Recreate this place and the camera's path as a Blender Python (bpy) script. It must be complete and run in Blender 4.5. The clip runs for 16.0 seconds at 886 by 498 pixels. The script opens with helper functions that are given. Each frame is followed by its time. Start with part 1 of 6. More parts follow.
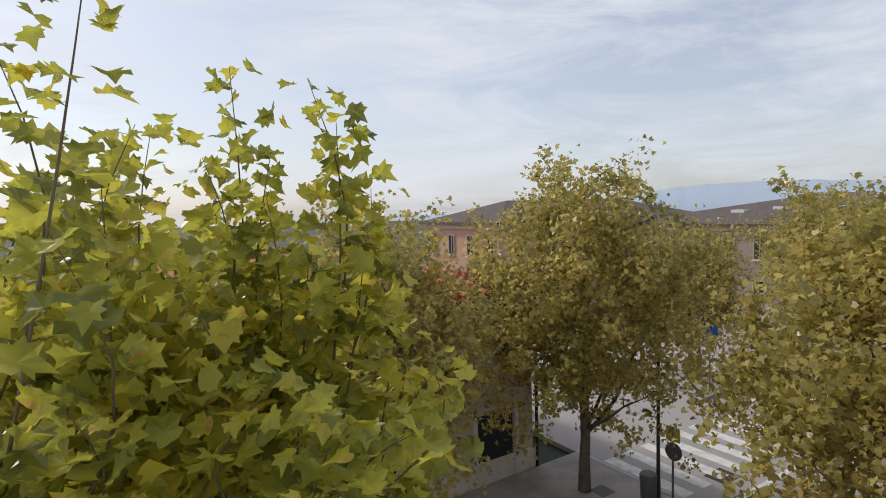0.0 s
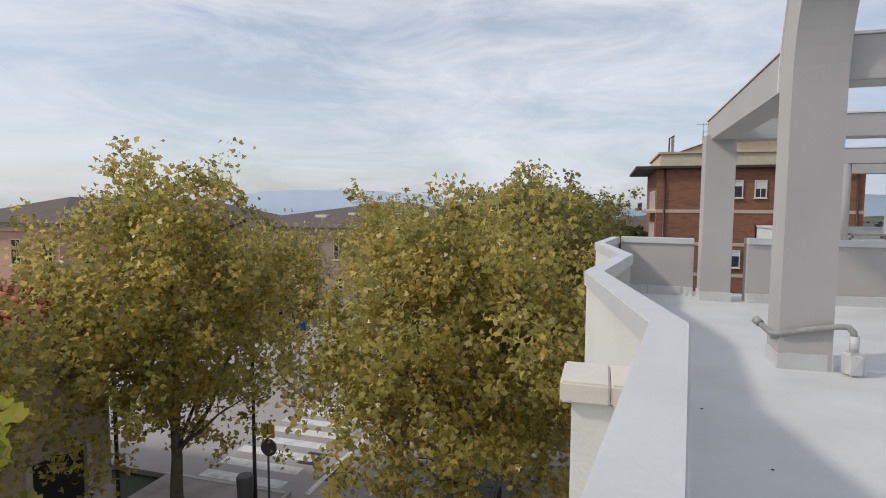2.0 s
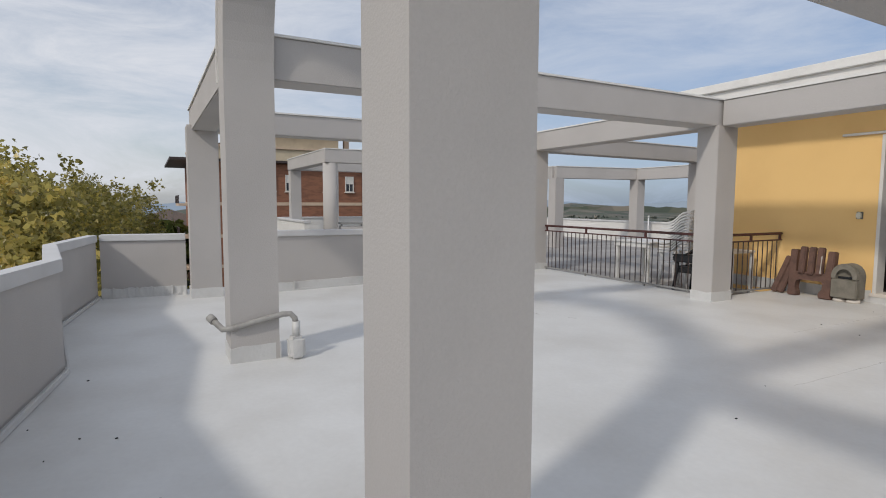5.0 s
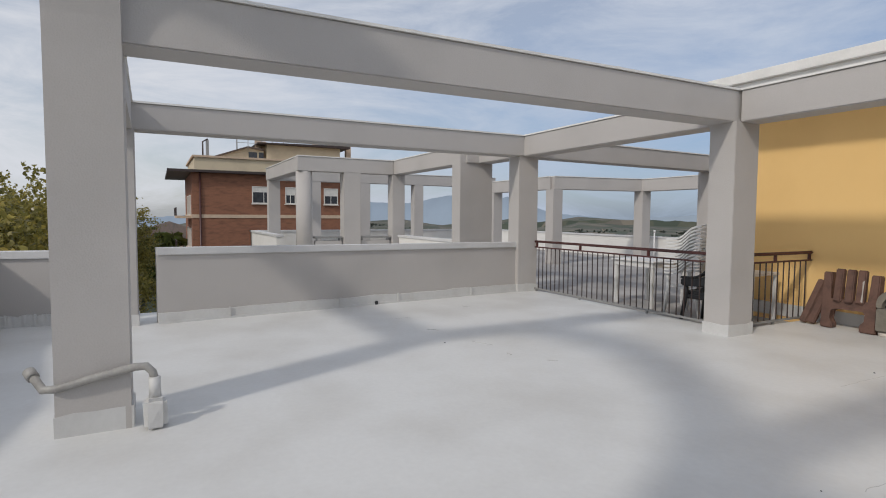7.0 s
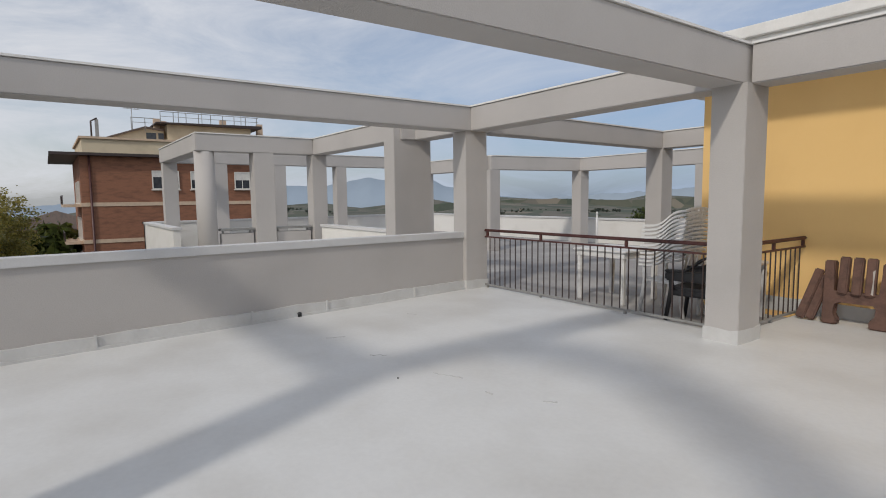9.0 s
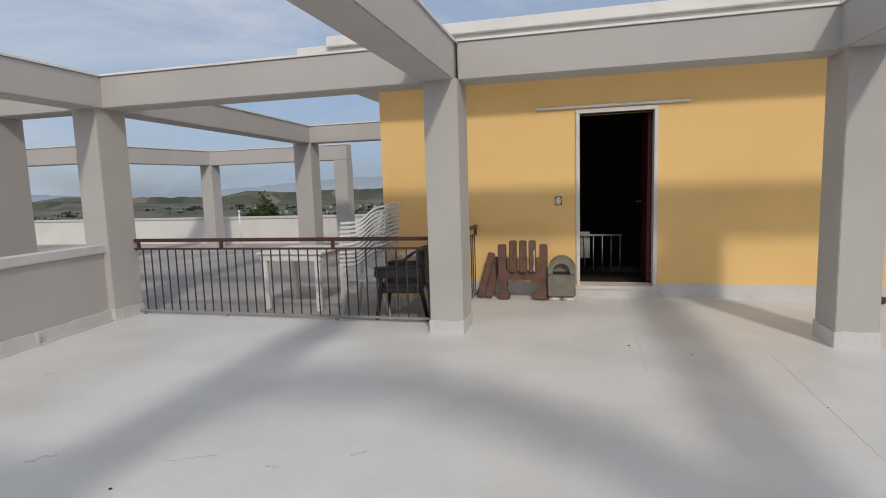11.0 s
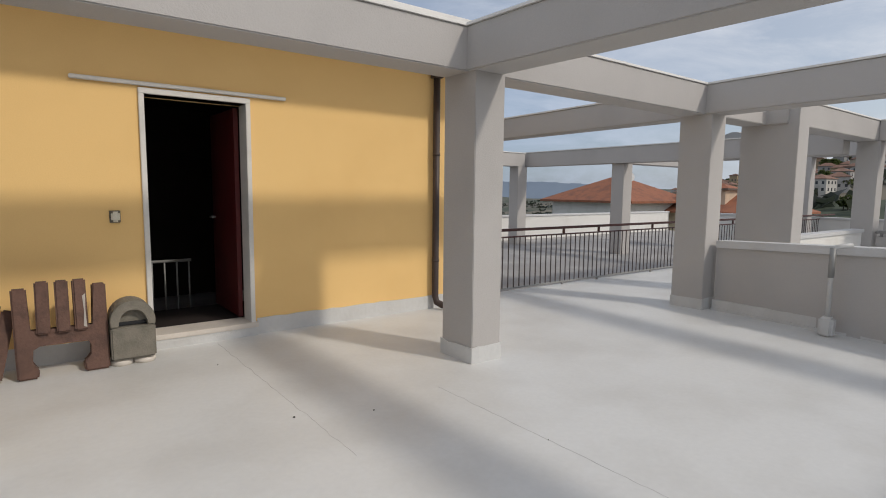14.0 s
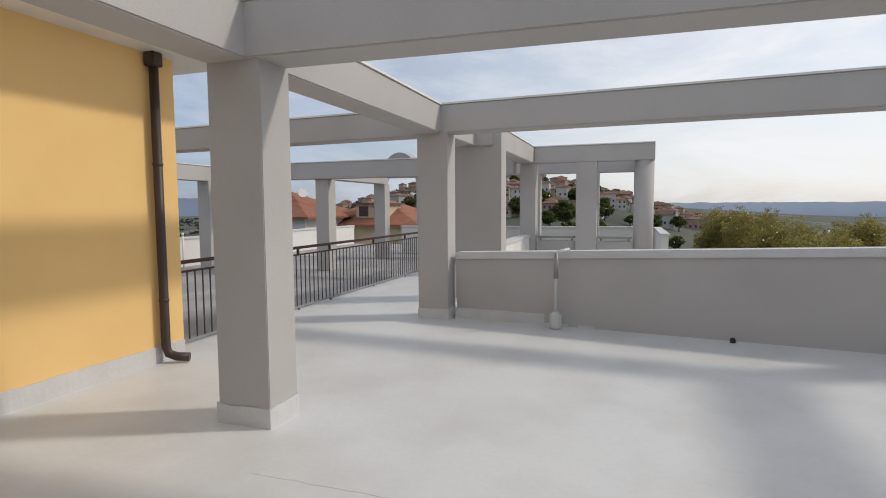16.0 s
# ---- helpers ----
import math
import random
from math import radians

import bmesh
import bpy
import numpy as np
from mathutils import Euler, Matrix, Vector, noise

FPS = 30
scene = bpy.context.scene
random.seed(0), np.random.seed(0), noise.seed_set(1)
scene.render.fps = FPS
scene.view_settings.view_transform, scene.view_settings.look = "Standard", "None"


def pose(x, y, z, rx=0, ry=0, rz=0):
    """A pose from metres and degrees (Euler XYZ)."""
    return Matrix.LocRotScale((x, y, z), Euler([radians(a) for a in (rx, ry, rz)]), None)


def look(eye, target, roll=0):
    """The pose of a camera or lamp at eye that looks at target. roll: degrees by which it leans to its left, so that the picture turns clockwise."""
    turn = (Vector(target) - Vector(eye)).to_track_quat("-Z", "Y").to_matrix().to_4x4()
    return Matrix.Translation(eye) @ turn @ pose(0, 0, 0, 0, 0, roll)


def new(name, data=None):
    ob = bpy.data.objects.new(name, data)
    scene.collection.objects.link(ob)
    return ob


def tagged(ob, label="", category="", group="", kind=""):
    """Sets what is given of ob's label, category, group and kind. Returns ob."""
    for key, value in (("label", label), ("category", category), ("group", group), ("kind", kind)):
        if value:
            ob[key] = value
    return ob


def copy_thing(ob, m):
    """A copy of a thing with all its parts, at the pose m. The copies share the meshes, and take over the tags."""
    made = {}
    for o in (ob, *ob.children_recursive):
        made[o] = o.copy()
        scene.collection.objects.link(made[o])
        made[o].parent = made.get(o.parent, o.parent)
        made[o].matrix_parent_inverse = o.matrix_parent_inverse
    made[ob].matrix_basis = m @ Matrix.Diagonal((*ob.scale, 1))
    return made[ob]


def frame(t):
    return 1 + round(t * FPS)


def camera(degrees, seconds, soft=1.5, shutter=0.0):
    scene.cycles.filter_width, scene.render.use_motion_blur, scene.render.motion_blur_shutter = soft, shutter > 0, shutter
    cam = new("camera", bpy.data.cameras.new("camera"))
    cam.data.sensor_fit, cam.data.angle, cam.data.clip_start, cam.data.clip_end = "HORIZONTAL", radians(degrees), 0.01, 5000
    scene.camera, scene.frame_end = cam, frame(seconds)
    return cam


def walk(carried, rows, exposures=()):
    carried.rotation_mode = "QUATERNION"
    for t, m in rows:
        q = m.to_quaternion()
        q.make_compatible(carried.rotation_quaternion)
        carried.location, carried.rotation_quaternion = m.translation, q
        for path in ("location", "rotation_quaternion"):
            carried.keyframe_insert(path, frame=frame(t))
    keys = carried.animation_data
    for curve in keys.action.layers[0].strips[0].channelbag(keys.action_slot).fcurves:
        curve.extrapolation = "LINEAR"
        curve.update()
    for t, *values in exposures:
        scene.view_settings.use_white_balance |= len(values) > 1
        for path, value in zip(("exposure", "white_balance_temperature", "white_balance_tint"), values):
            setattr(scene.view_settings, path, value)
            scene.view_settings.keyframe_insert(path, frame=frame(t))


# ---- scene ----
cam = camera(77.6, 16.0, soft=1.0)
PATH = [
    (0, (0.621, -1.613, 1.357), (-0.467, -3.285, 1.213), -1.6),
    (0.5, (0.622, -1.612, 1.358), (-0.832, -2.976, 1.198), -0.9),
    (1, (0.618, -1.616, 1.357), (-1.073, -2.671, 1.194), -0.2),
    (1.5, (0.621, -1.606, 1.359), (-1.209, -2.399, 1.201), 0.3),
    (2, (0.638, -1.591, 1.369), (-1.277, -2.149, 1.219), 0.4),
    (2.5, (0.668, -1.551, 1.373), (-1.303, -1.857, 1.224), 0.4),
    (3, (0.661, -1.363, 1.369), (-1.333, -1.361, 1.217), 0.3),
    (3.5, (0.644, -1.14, 1.363), (-1.32, -0.797, 1.204), 0.2),
    (4, (0.588, -1.002, 1.377), (-1.295, -0.352, 1.203), 0.2),
    (4.5, (0.406, -0.895, 1.385), (-1.385, -0.023, 1.205), 0.1),
    (4.7, (0.343, -0.831, 1.385), (-1.417, 0.101, 1.202), 0.2),
    (6.8, (-0.578, 0.343, 1.395), (-2.331, 1.297, 1.272), 0.5),
    (7, (-0.691, 0.461, 1.371), (-2.462, 1.382, 1.251), 0.4),
    (7.5, (-1.038, 0.669, 1.352), (-2.84, 1.526, 1.213), 0.4),
    (8, (-1.424, 0.789, 1.349), (-3.219, 1.658, 1.195), 0.4),
    (8.2, (-1.568, 0.842, 1.378), (-3.346, 1.744, 1.217), 0.3),
    (10.3, (-3.173, 1.057, 1.479), (-4.175, 2.772, 1.245), -1.7),
    (10.5, (-3.3, 1.015, 1.49), (-4.166, 2.802, 1.254), -1.7),
    (11, (-3.588, 1.086, 1.469), (-4.083, 3.01, 1.239), -1.8),
    (11.5, (-3.872, 1.254, 1.476), (-3.977, 3.238, 1.247), -1.7),
    (12, (-4.136, 1.463, 1.483), (-3.872, 3.432, 1.258), -1.2),
    (12.5, (-4.257, 1.821, 1.481), (-3.68, 3.723, 1.262), -0.6),
    (13, (-4.369, 2.144, 1.498), (-3.543, 3.952, 1.276), 0.0),
    (13.5, (-4.489, 2.463, 1.501), (-3.458, 4.163, 1.284), 0.5),
    (14, (-4.524, 2.772, 1.48), (-3.321, 4.356, 1.269), 0.6),
    (14.5, (-4.553, 3.053, 1.471), (-3.198, 4.509, 1.268), 0.4),
    (15, (-4.649, 3.385, 1.488), (-3.131, 4.672, 1.291), 0.2),
    (15.5, (-4.593, 3.766, 1.431), (-2.886, 4.795, 1.268), -0.4),
    (16, (-4.589, 3.994, 1.493), (-2.702, 4.64, 1.341), -0.4),
]
walk(cam, [(t, look(eye, target, roll)) for t, eye, target, roll in PATH],
     exposures=[(t, ev, kelvin, 11) for t, ev, kelvin in ((0, 0.22, 6560), (1.2, 0.24, 6560), (2.5, 0.17, 6560), (4.5, 0.1, 6620), (8, 0.04, 6680), (11, 0.04, 6790), (13.5, 0.07, 6790), (14.5, 0.1, 6790), (16, 0.16, 6760))])

# ---- world, sun, exposure ----
SUN_DIR = Vector((-0.455, 1.0, -0.89))
world = bpy.data.worlds.new("sky")
scene.world = world
world.use_nodes = True
wn, wl = world.node_tree.nodes, world.node_tree.links
wn.clear()
w_out, w_bg = wn.new("ShaderNodeOutputWorld"), wn.new("ShaderNodeBackground")
sky = wn.new("ShaderNodeTexSky")
sky.sky_type, sky.sun_disc = "NISHITA", False
sky.sun_elevation, sky.sun_rotation = radians(39.0), radians(155.5)
sky.air_density, sky.dust_density, sky.ozone_density = 1.0, 1.6, 2.0
w_tc, w_map = wn.new("ShaderNodeTexCoord"), wn.new("ShaderNodeMapping")
w_map.inputs["Scale"].default_value = (1.3, 2.0, 7.0)
w_map.inputs["Rotation"].default_value = (0.06, 0.04, 0.5)
w_noise, w_ramp = wn.new("ShaderNodeTexNoise"), wn.new("ShaderNodeValToRGB")
w_noise.inputs["Scale"].default_value, w_noise.inputs["Detail"].default_value = 1.6, 9
w_noise.inputs["Roughness"].default_value, w_noise.inputs["Distortion"].default_value = 0.66, 0.6
w_ramp.color_ramp.elements[0].position, w_ramp.color_ramp.elements[1].position = 0.38, 0.66
w_ramp.color_ramp.elements[0].color = (0.45, 0.45, 0.45, 1)
w_ramp.color_ramp.elements[1].color = (0.97, 0.97, 0.97, 1)
w_mix = wn.new("ShaderNodeMix")
w_mix.data_type = "RGBA"
w_mix.inputs["B"].default_value = (6.05, 6.4, 7.0, 1)
wl.new(w_tc.outputs["Generated"], w_map.inputs["Vector"])
wl.new(w_map.outputs["Vector"], w_noise.inputs["Vector"])
wl.new(w_noise.outputs["Fac"], w_ramp.inputs["Fac"])
wl.new(w_ramp.outputs["Color"], w_mix.inputs["Factor"])
wl.new(sky.outputs["Color"], w_mix.inputs["A"])
# bright veil of thin cloud towards the east, greyer sky towards the north
w_dot, w_pow, w_add = wn.new("ShaderNodeVectorMath"), wn.new("ShaderNodeMath"), wn.new("ShaderNodeMix")
w_dot.operation, w_pow.operation = "DOT_PRODUCT", "POWER"
w_dot.inputs[1].default_value = Vector((0.93, -0.34, 0.12)).normalized()
w_pow.inputs[1].default_value = 4.0
w_clamp = wn.new("ShaderNodeMath")
w_clamp.operation = "MAXIMUM"
w_clamp.inputs[1].default_value = 0.0
w_add.data_type, w_add.blend_type = "RGBA", "ADD"
w_add.inputs["B"].default_value = (1.5, 1.45, 1.35, 1)
wl.new(w_tc.outputs["Generated"], w_dot.inputs[0])
wl.new(w_dot.outputs["Value"], w_clamp.inputs[0])
wl.new(w_clamp.outputs[0], w_pow.inputs[0])
wl.new(w_pow.outputs[0], w_add.inputs["Factor"])
wl.new(w_mix.outputs["Result"], w_add.inputs["A"])
w_sep, w_rng, w_mul = wn.new("ShaderNodeSeparateXYZ"), wn.new("ShaderNodeMapRange"), wn.new("ShaderNodeMix")
w_rng.inputs["From Min"].default_value, w_rng.inputs["From Max"].default_value = 0.0, 0.9
w_tint = wn.new("ShaderNodeMix")
w_tint.data_type = "RGBA"
w_tint.inputs["A"].default_value, w_tint.inputs["B"].default_value = (0.98, 0.98, 0.98, 1), (0.55, 0.67, 0.84, 1)
w_mul.data_type, w_mul.blend_type = "RGBA", "MULTIPLY"
w_mul.inputs["Factor"].default_value = 1.0
wl.new(w_tc.outputs["Generated"], w_sep.inputs[0])
wl.new(w_sep.outputs["Y"], w_rng.inputs["Value"])
wl.new(w_add.outputs["Result"], w_mul.inputs["A"])
w_low, w_part = wn.new("ShaderNodeMapRange"), wn.new("ShaderNodeMath")
w_low.interpolation_type = "SMOOTHSTEP"
w_low.inputs["From Min"].default_value, w_low.inputs["From Max"].default_value = 0.08, 0.45
w_low.inputs["To Min"].default_value, w_low.inputs["To Max"].default_value = 1.0, 0.35
w_part.operation = "MULTIPLY"
wl.new(w_sep.outputs["Z"], w_low.inputs["Value"])
wl.new(w_low.outputs["Result"], w_part.inputs[0])
wl.new(w_rng.outputs["Result"], w_part.inputs[1])
wl.new(w_part.outputs[0], w_tint.inputs["Factor"])
wl.new(w_tint.outputs["Result"], w_mul.inputs["B"])
wl.new(w_mul.outputs["Result"], w_bg.inputs["Color"])
w_bg.inputs["Strength"].default_value = 0.107
wl.new(w_bg.outputs["Background"], w_out.inputs["Surface"])
sun = new("sun", bpy.data.lights.new("sun", "SUN"))
sun.data.energy, sun.data.angle, sun.data.color = 1.42, radians(4.2), (1.0, 0.95, 0.87)
sun.matrix_world = look(-SUN_DIR * 30, (0, 0, 0))


# ---- materials ----
def material(name, base, rough=0.7, vary=0.12, scale=3.0, fine=60.0, bump=0.15, metal=0.0, alt=None, alt_at=(0.45, 0.7), stretch=(1, 1, 1), per="object", spread=0.0, spec=0.5):
    """Base colour with large stains and fine grain, and a fine relief."""
    m = bpy.data.materials.new(name)
    m.use_nodes = True
    n, l = m.node_tree.nodes, m.node_tree.links
    b = n["Principled BSDF"]
    b.inputs["Roughness"].default_value, b.inputs["Metallic"].default_value = rough, metal
    b.inputs["Specular IOR Level"].default_value = spec
    tc, mp = n.new("ShaderNodeTexCoord"), n.new("ShaderNodeMapping")
    mp.inputs["Scale"].default_value = stretch
    l.new(tc.outputs["Object"], mp.inputs["Vector"])
    big, small = n.new("ShaderNodeTexNoise"), n.new("ShaderNodeTexNoise")
    big.inputs["Scale"].default_value, big.inputs["Detail"].default_value = scale, 5
    small.inputs["Scale"].default_value, small.inputs["Detail"].default_value = fine, 3
    for t in (big, small):
        l.new(mp.outputs["Vector"], t.inputs["Vector"])
    ramp = n.new("ShaderNodeValToRGB")
    other = alt or tuple(c * (1 - vary * 2) for c in base)
    ramp.color_ramp.elements[0].position, ramp.color_ramp.elements[1].position = alt_at
    ramp.color_ramp.elements[0].color, ramp.color_ramp.elements[1].color = (*base, 1), (*other, 1)
    l.new(big.outputs["Fac"], ramp.inputs["Fac"])
    grain = n.new("ShaderNodeMix")
    grain.data_type, grain.blend_type = "RGBA", "MULTIPLY"
    grain.inputs["Factor"].default_value = 1.0
    gr = n.new("ShaderNodeMapRange")
    gr.inputs["To Min"].default_value, gr.inputs["To Max"].default_value = 1 - vary, 1 + vary
    l.new(small.outputs["Fac"], gr.inputs["Value"])
    l.new(ramp.outputs["Color"], grain.inputs["A"])
    l.new(gr.outputs["Result"], grain.inputs["B"])
    col = grain.outputs["Result"]
    if spread:
        src = n.new("ShaderNodeObjectInfo" if per == "object" else "ShaderNodeNewGeometry")
        rnd = src.outputs["Random" if per == "object" else "Random Per Island"]
        hv = n.new("ShaderNodeMapRange")
        hv.inputs["To Min"].default_value, hv.inputs["To Max"].default_value = 1 - spread, 1 + spread
        mul = n.new("ShaderNodeMix")
        mul.data_type, mul.blend_type = "RGBA", "MULTIPLY"
        mul.inputs["Factor"].default_value = 1.0
        l.new(rnd, hv.inputs["Value"])
        l.new(col, mul.inputs["A"])
        l.new(hv.outputs["Result"], mul.inputs["B"])
        col = mul.outputs["Result"]
    l.new(col, b.inputs["Base Color"])
    bp = n.new("ShaderNodeBump")
    bp.inputs["Strength"].default_value, bp.inputs["Distance"].default_value = bump, 0.01
    l.new(small.outputs["Fac"], bp.inputs["Height"])
    l.new(bp.outputs["Normal"], b.inputs["Normal"])
    return m


def leaf_material(name, dark, light, yellow):
    m = bpy.data.materials.new(name)
    m.use_nodes = True
    n, l = m.node_tree.nodes, m.node_tree.links
    n.remove(n["Principled BSDF"])
    geo, ramp = n.new("ShaderNodeNewGeometry"), n.new("ShaderNodeValToRGB")
    r = ramp.color_ramp
    r.elements[0].color, r.elements[1].color = (*dark, 1), (*yellow, 1)
    e = r.elements.new(0.6)
    e.color = (*light, 1)
    r.elements.new(0.93).color = (light[0] * 1.3, light[1] * 1.15, light[2], 1)
    tc, no = n.new("ShaderNodeTexCoord"), n.new("ShaderNodeTexNoise")
    no.inputs["Scale"].default_value = 0.8
    l.new(tc.outputs["Object"], no.inputs["Vector"])
    add = n.new("ShaderNodeMath")
    add.operation = "MULTIPLY_ADD"
    add.inputs[1].default_value = 0.75
    l.new(geo.outputs["Random Per Island"], add.inputs[0])
    off = n.new("ShaderNodeMath")
    off.operation = "MULTIPLY_ADD"
    off.inputs[1].default_value, off.inputs[2].default_value = 0.9, -0.3
    l.new(no.outputs["Fac"], off.inputs[0])
    l.new(off.outputs[0], add.inputs[2])
    l.new(add.outputs[0], ramp.inputs["Fac"])
    pr, tr, mx = n.new("ShaderNodeBsdfPrincipled"), n.new("ShaderNodeBsdfTranslucent"), n.new("ShaderNodeMixShader")
    pr.inputs["Roughness"].default_value = 0.3
    pr.inputs["Specular IOR Level"].default_value = 0.6
    mx.inputs["Fac"].default_value = 0.58
    l.new(ramp.outputs["Color"], pr.inputs["Base Color"])
    l.new(ramp.outputs["Color"], tr.inputs["Color"])
    l.new(pr.outputs[0], mx.inputs[1])
    l.new(tr.outputs[0], mx.inputs[2])
    l.new(mx.outputs[0], n["Material Output"].inputs["Surface"])
    return m


M_PLASTER = material("grey_plaster", (0.48, 0.459, 0.441), 0.85, 0.055, 1.2, 90, 0.2, alt=(0.445, 0.426, 0.41))
M_FLOOR = material("grey_resin_floor", (0.69, 0.695, 0.685), 0.45, 0.05, 1.1, 24, 0.07, alt=(0.585, 0.58, 0.56), alt_at=(0.42, 0.74), spec=0.35)
M_RESIN = material("resin_upturn", (0.62, 0.62, 0.61), 0.42, 0.05, 2.5, 26, 0.45, alt=(0.56, 0.555, 0.54))
M_CAP = material("pale_coping_paint", (0.62, 0.62, 0.62), 0.6, 0.04, 2, 70, 0.1, alt=(0.56, 0.56, 0.56))
M_WHITE = material("white_flashing", (0.78, 0.77, 0.74), 0.45, 0.05, 3, 60, 0.05)
M_WALLWHITE = material("white_render", (0.74, 0.73, 0.70), 0.85, 0.05, 1.5, 80, 0.2, alt=(0.62, 0.60, 0.56), alt_at=(0.5, 0.9))
M_MARBLE = material("beige_stone", (0.70, 0.64, 0.57), 0.6, 0.06, 4, 50, 0.1)
M_YELLOW = material("ochre_render", (0.90, 0.60, 0.25), 0.9, 0.04, 0.8, 100, 0.12, alt=(0.84, 0.55, 0.224))
M_DARKROOF = material("rough_concrete_floor", (0.30, 0.29, 0.285), 0.9, 0.12, 0.8, 20, 0.4, alt=(0.42, 0.41, 0.40))
M_RAIL = material("brown_rail_paint", (0.085, 0.031, 0.028), 0.42, 0.12, 6, 60, 0.08, alt=(0.065, 0.024, 0.021))
M_BALUSTER = material("brown_baluster_paint", (0.055, 0.038, 0.035), 0.5, 0.12, 6, 60, 0.08)
M_GREYMETAL = material("grey_metal", (0.32, 0.32, 0.31), 0.45, 0.08, 5, 50, 0.05, metal=0.3)
M_PVC = material("grey_pvc", (0.36, 0.35, 0.33), 0.5, 0.15, 8, 60, 0.1)
M_DARKPIPE = material("dark_brown_pipe", (0.055, 0.036, 0.031), 0.5, 0.1, 5, 50, 0.05)
M_BLACK = material("black_plastic", (0.016, 0.017, 0.02), 0.5, 0.1, 6, 60, 0.05)
M_PLASTIC = material("white_plastic", (0.74, 0.74, 0.73), 0.4, 0.04, 5, 60, 0.03)
M_BENCHWOOD = material("brown_concrete", (0.15, 0.084, 0.064), 0.85, 0.2, 9, 45, 0.4, alt=(0.095, 0.056, 0.045))
M_BENCHPALE = material("pale_scuffed_edge", (0.5, 0.46, 0.42), 0.9, 0.1)
M_STONE = material("cast_stone", (0.22, 0.20, 0.165), 0.9, 0.12, 8, 70, 0.35, alt=(0.16, 0.15, 0.12))
M_DOORFRAME = material("white_door_frame", (0.72, 0.70, 0.66), 0.5, 0.06, 4, 50, 0.05)
M_DOORRED = material("dark_red_door", (0.1, 0.01, 0.01), 0.5, 0.1, 4, 40, 0.05)
# near-black on purpose: the shade of the stairwell sits in this colour
M_INSIDE_SHADE = material("stairwell_painted_shade", (0.022, 0.014, 0.012), 0.9, 0.1)
M_SWITCH = material("stained_ivory_plastic", (0.76, 0.72, 0.6), 0.5, 0.1, 30, 90, 0.05)
M_PAPER = material("grey_green_board", (0.32, 0.36, 0.30), 0.8, 0.2, 6, 30, 0.05)
M_ASPHALT = material("asphalt", (0.42, 0.385, 0.37), 0.9, 0.15, 0.4, 30, 0.3, alt=(0.34, 0.315, 0.305))
M_PAVE = material("pavement_slabs", (0.44, 0.395, 0.375), 0.9, 0.12, 0.7, 10, 0.2, alt=(0.28, 0.255, 0.245))
M_LINE = material("worn_road_paint", (0.78, 0.77, 0.74), 0.8, 0.12, 2.5, 12, 0.1, alt=(0.56, 0.55, 0.53))
M_KERB = material("kerb_stone", (0.5, 0.49, 0.47), 0.85, 0.1)
M_BRICK = material("red_brick", (0.285, 0.13, 0.078), 0.9, 0.18, 1.2, 6, 0.4, alt=(0.20, 0.094, 0.06), stretch=(1, 1, 4))
M_CREAM = material("cream_render", (0.62, 0.53, 0.38), 0.9, 0.08, 0.6, 20, 0.15, alt=(0.5, 0.42, 0.3))
M_CREAMBAND = material("pale_band", (0.6, 0.46, 0.34), 0.9, 0.06)
# beige wing render, greyed and darkened to carry the shade on it
M_BEIGE_SHADED = material("shade_greyed_beige_render", (0.40, 0.31, 0.25), 0.9, 0.06, 0.5, 20, 0.15, alt=(0.34, 0.27, 0.22))
M_PINK = material("pink_render", (0.58, 0.34, 0.25), 0.9, 0.06, 0.5, 20, 0.15, alt=(0.5, 0.29, 0.21))
M_ROOF = material("brown_roof_sheet", (0.14, 0.105, 0.088), 0.9, 0.15, 0.8, 14, 0.3, alt=(0.10, 0.08, 0.07), stretch=(1, 4, 1))
M_TILE = material("terracotta_tiles", (0.46, 0.17, 0.095), 0.85, 0.2, 2.5, 18, 0.4, alt=(0.36, 0.14, 0.085), per="island", spread=0.25)
M_TILEFAR = material("orange_roof_tiles", (0.30, 0.115, 0.062), 0.85, 0.3, 1.5, 9, 0.5, alt=(0.2, 0.085, 0.055), spread=0.2)
M_WINDOW = material("dark_window_glass", (0.05, 0.055, 0.065), 0.12, 0.2)
M_BARK = material("plane_bark", (0.17, 0.145, 0.115), 0.9, 0.25, 4, 25, 0.6, alt=(0.09, 0.075, 0.06))
M_TWIG = material("brown_twig", (0.17, 0.13, 0.07), 0.8, 0.15)
M_LEAF = leaf_material("plane_leaves", (0.22, 0.2, 0.06), (0.58, 0.5, 0.16), (0.84, 0.66, 0.3))
M_LEAFNEAR = leaf_material("plane_leaves_near", (0.18, 0.18, 0.032), (0.6, 0.57, 0.09), (0.76, 0.54, 0.12))
M_LEAFDARK = leaf_material("plane_leaves_dark", (0.13, 0.125, 0.035), (0.34, 0.3, 0.085), (0.5, 0.38, 0.14))
M_CYPRESS = leaf_material("dark_conifer", (0.045, 0.066, 0.022), (0.10, 0.13, 0.038), (0.16, 0.165, 0.05))
M_SIGNBLUE = material("blue_sign", (0.02, 0.10, 0.36), 0.4, 0.05)
M_SIGNYELLOW = material("yellow_sign", (0.7, 0.5, 0.08), 0.5, 0.05)
M_SIGNGREY = material("grey_sign_back", (0.12, 0.12, 0.125), 0.5, 0.05)


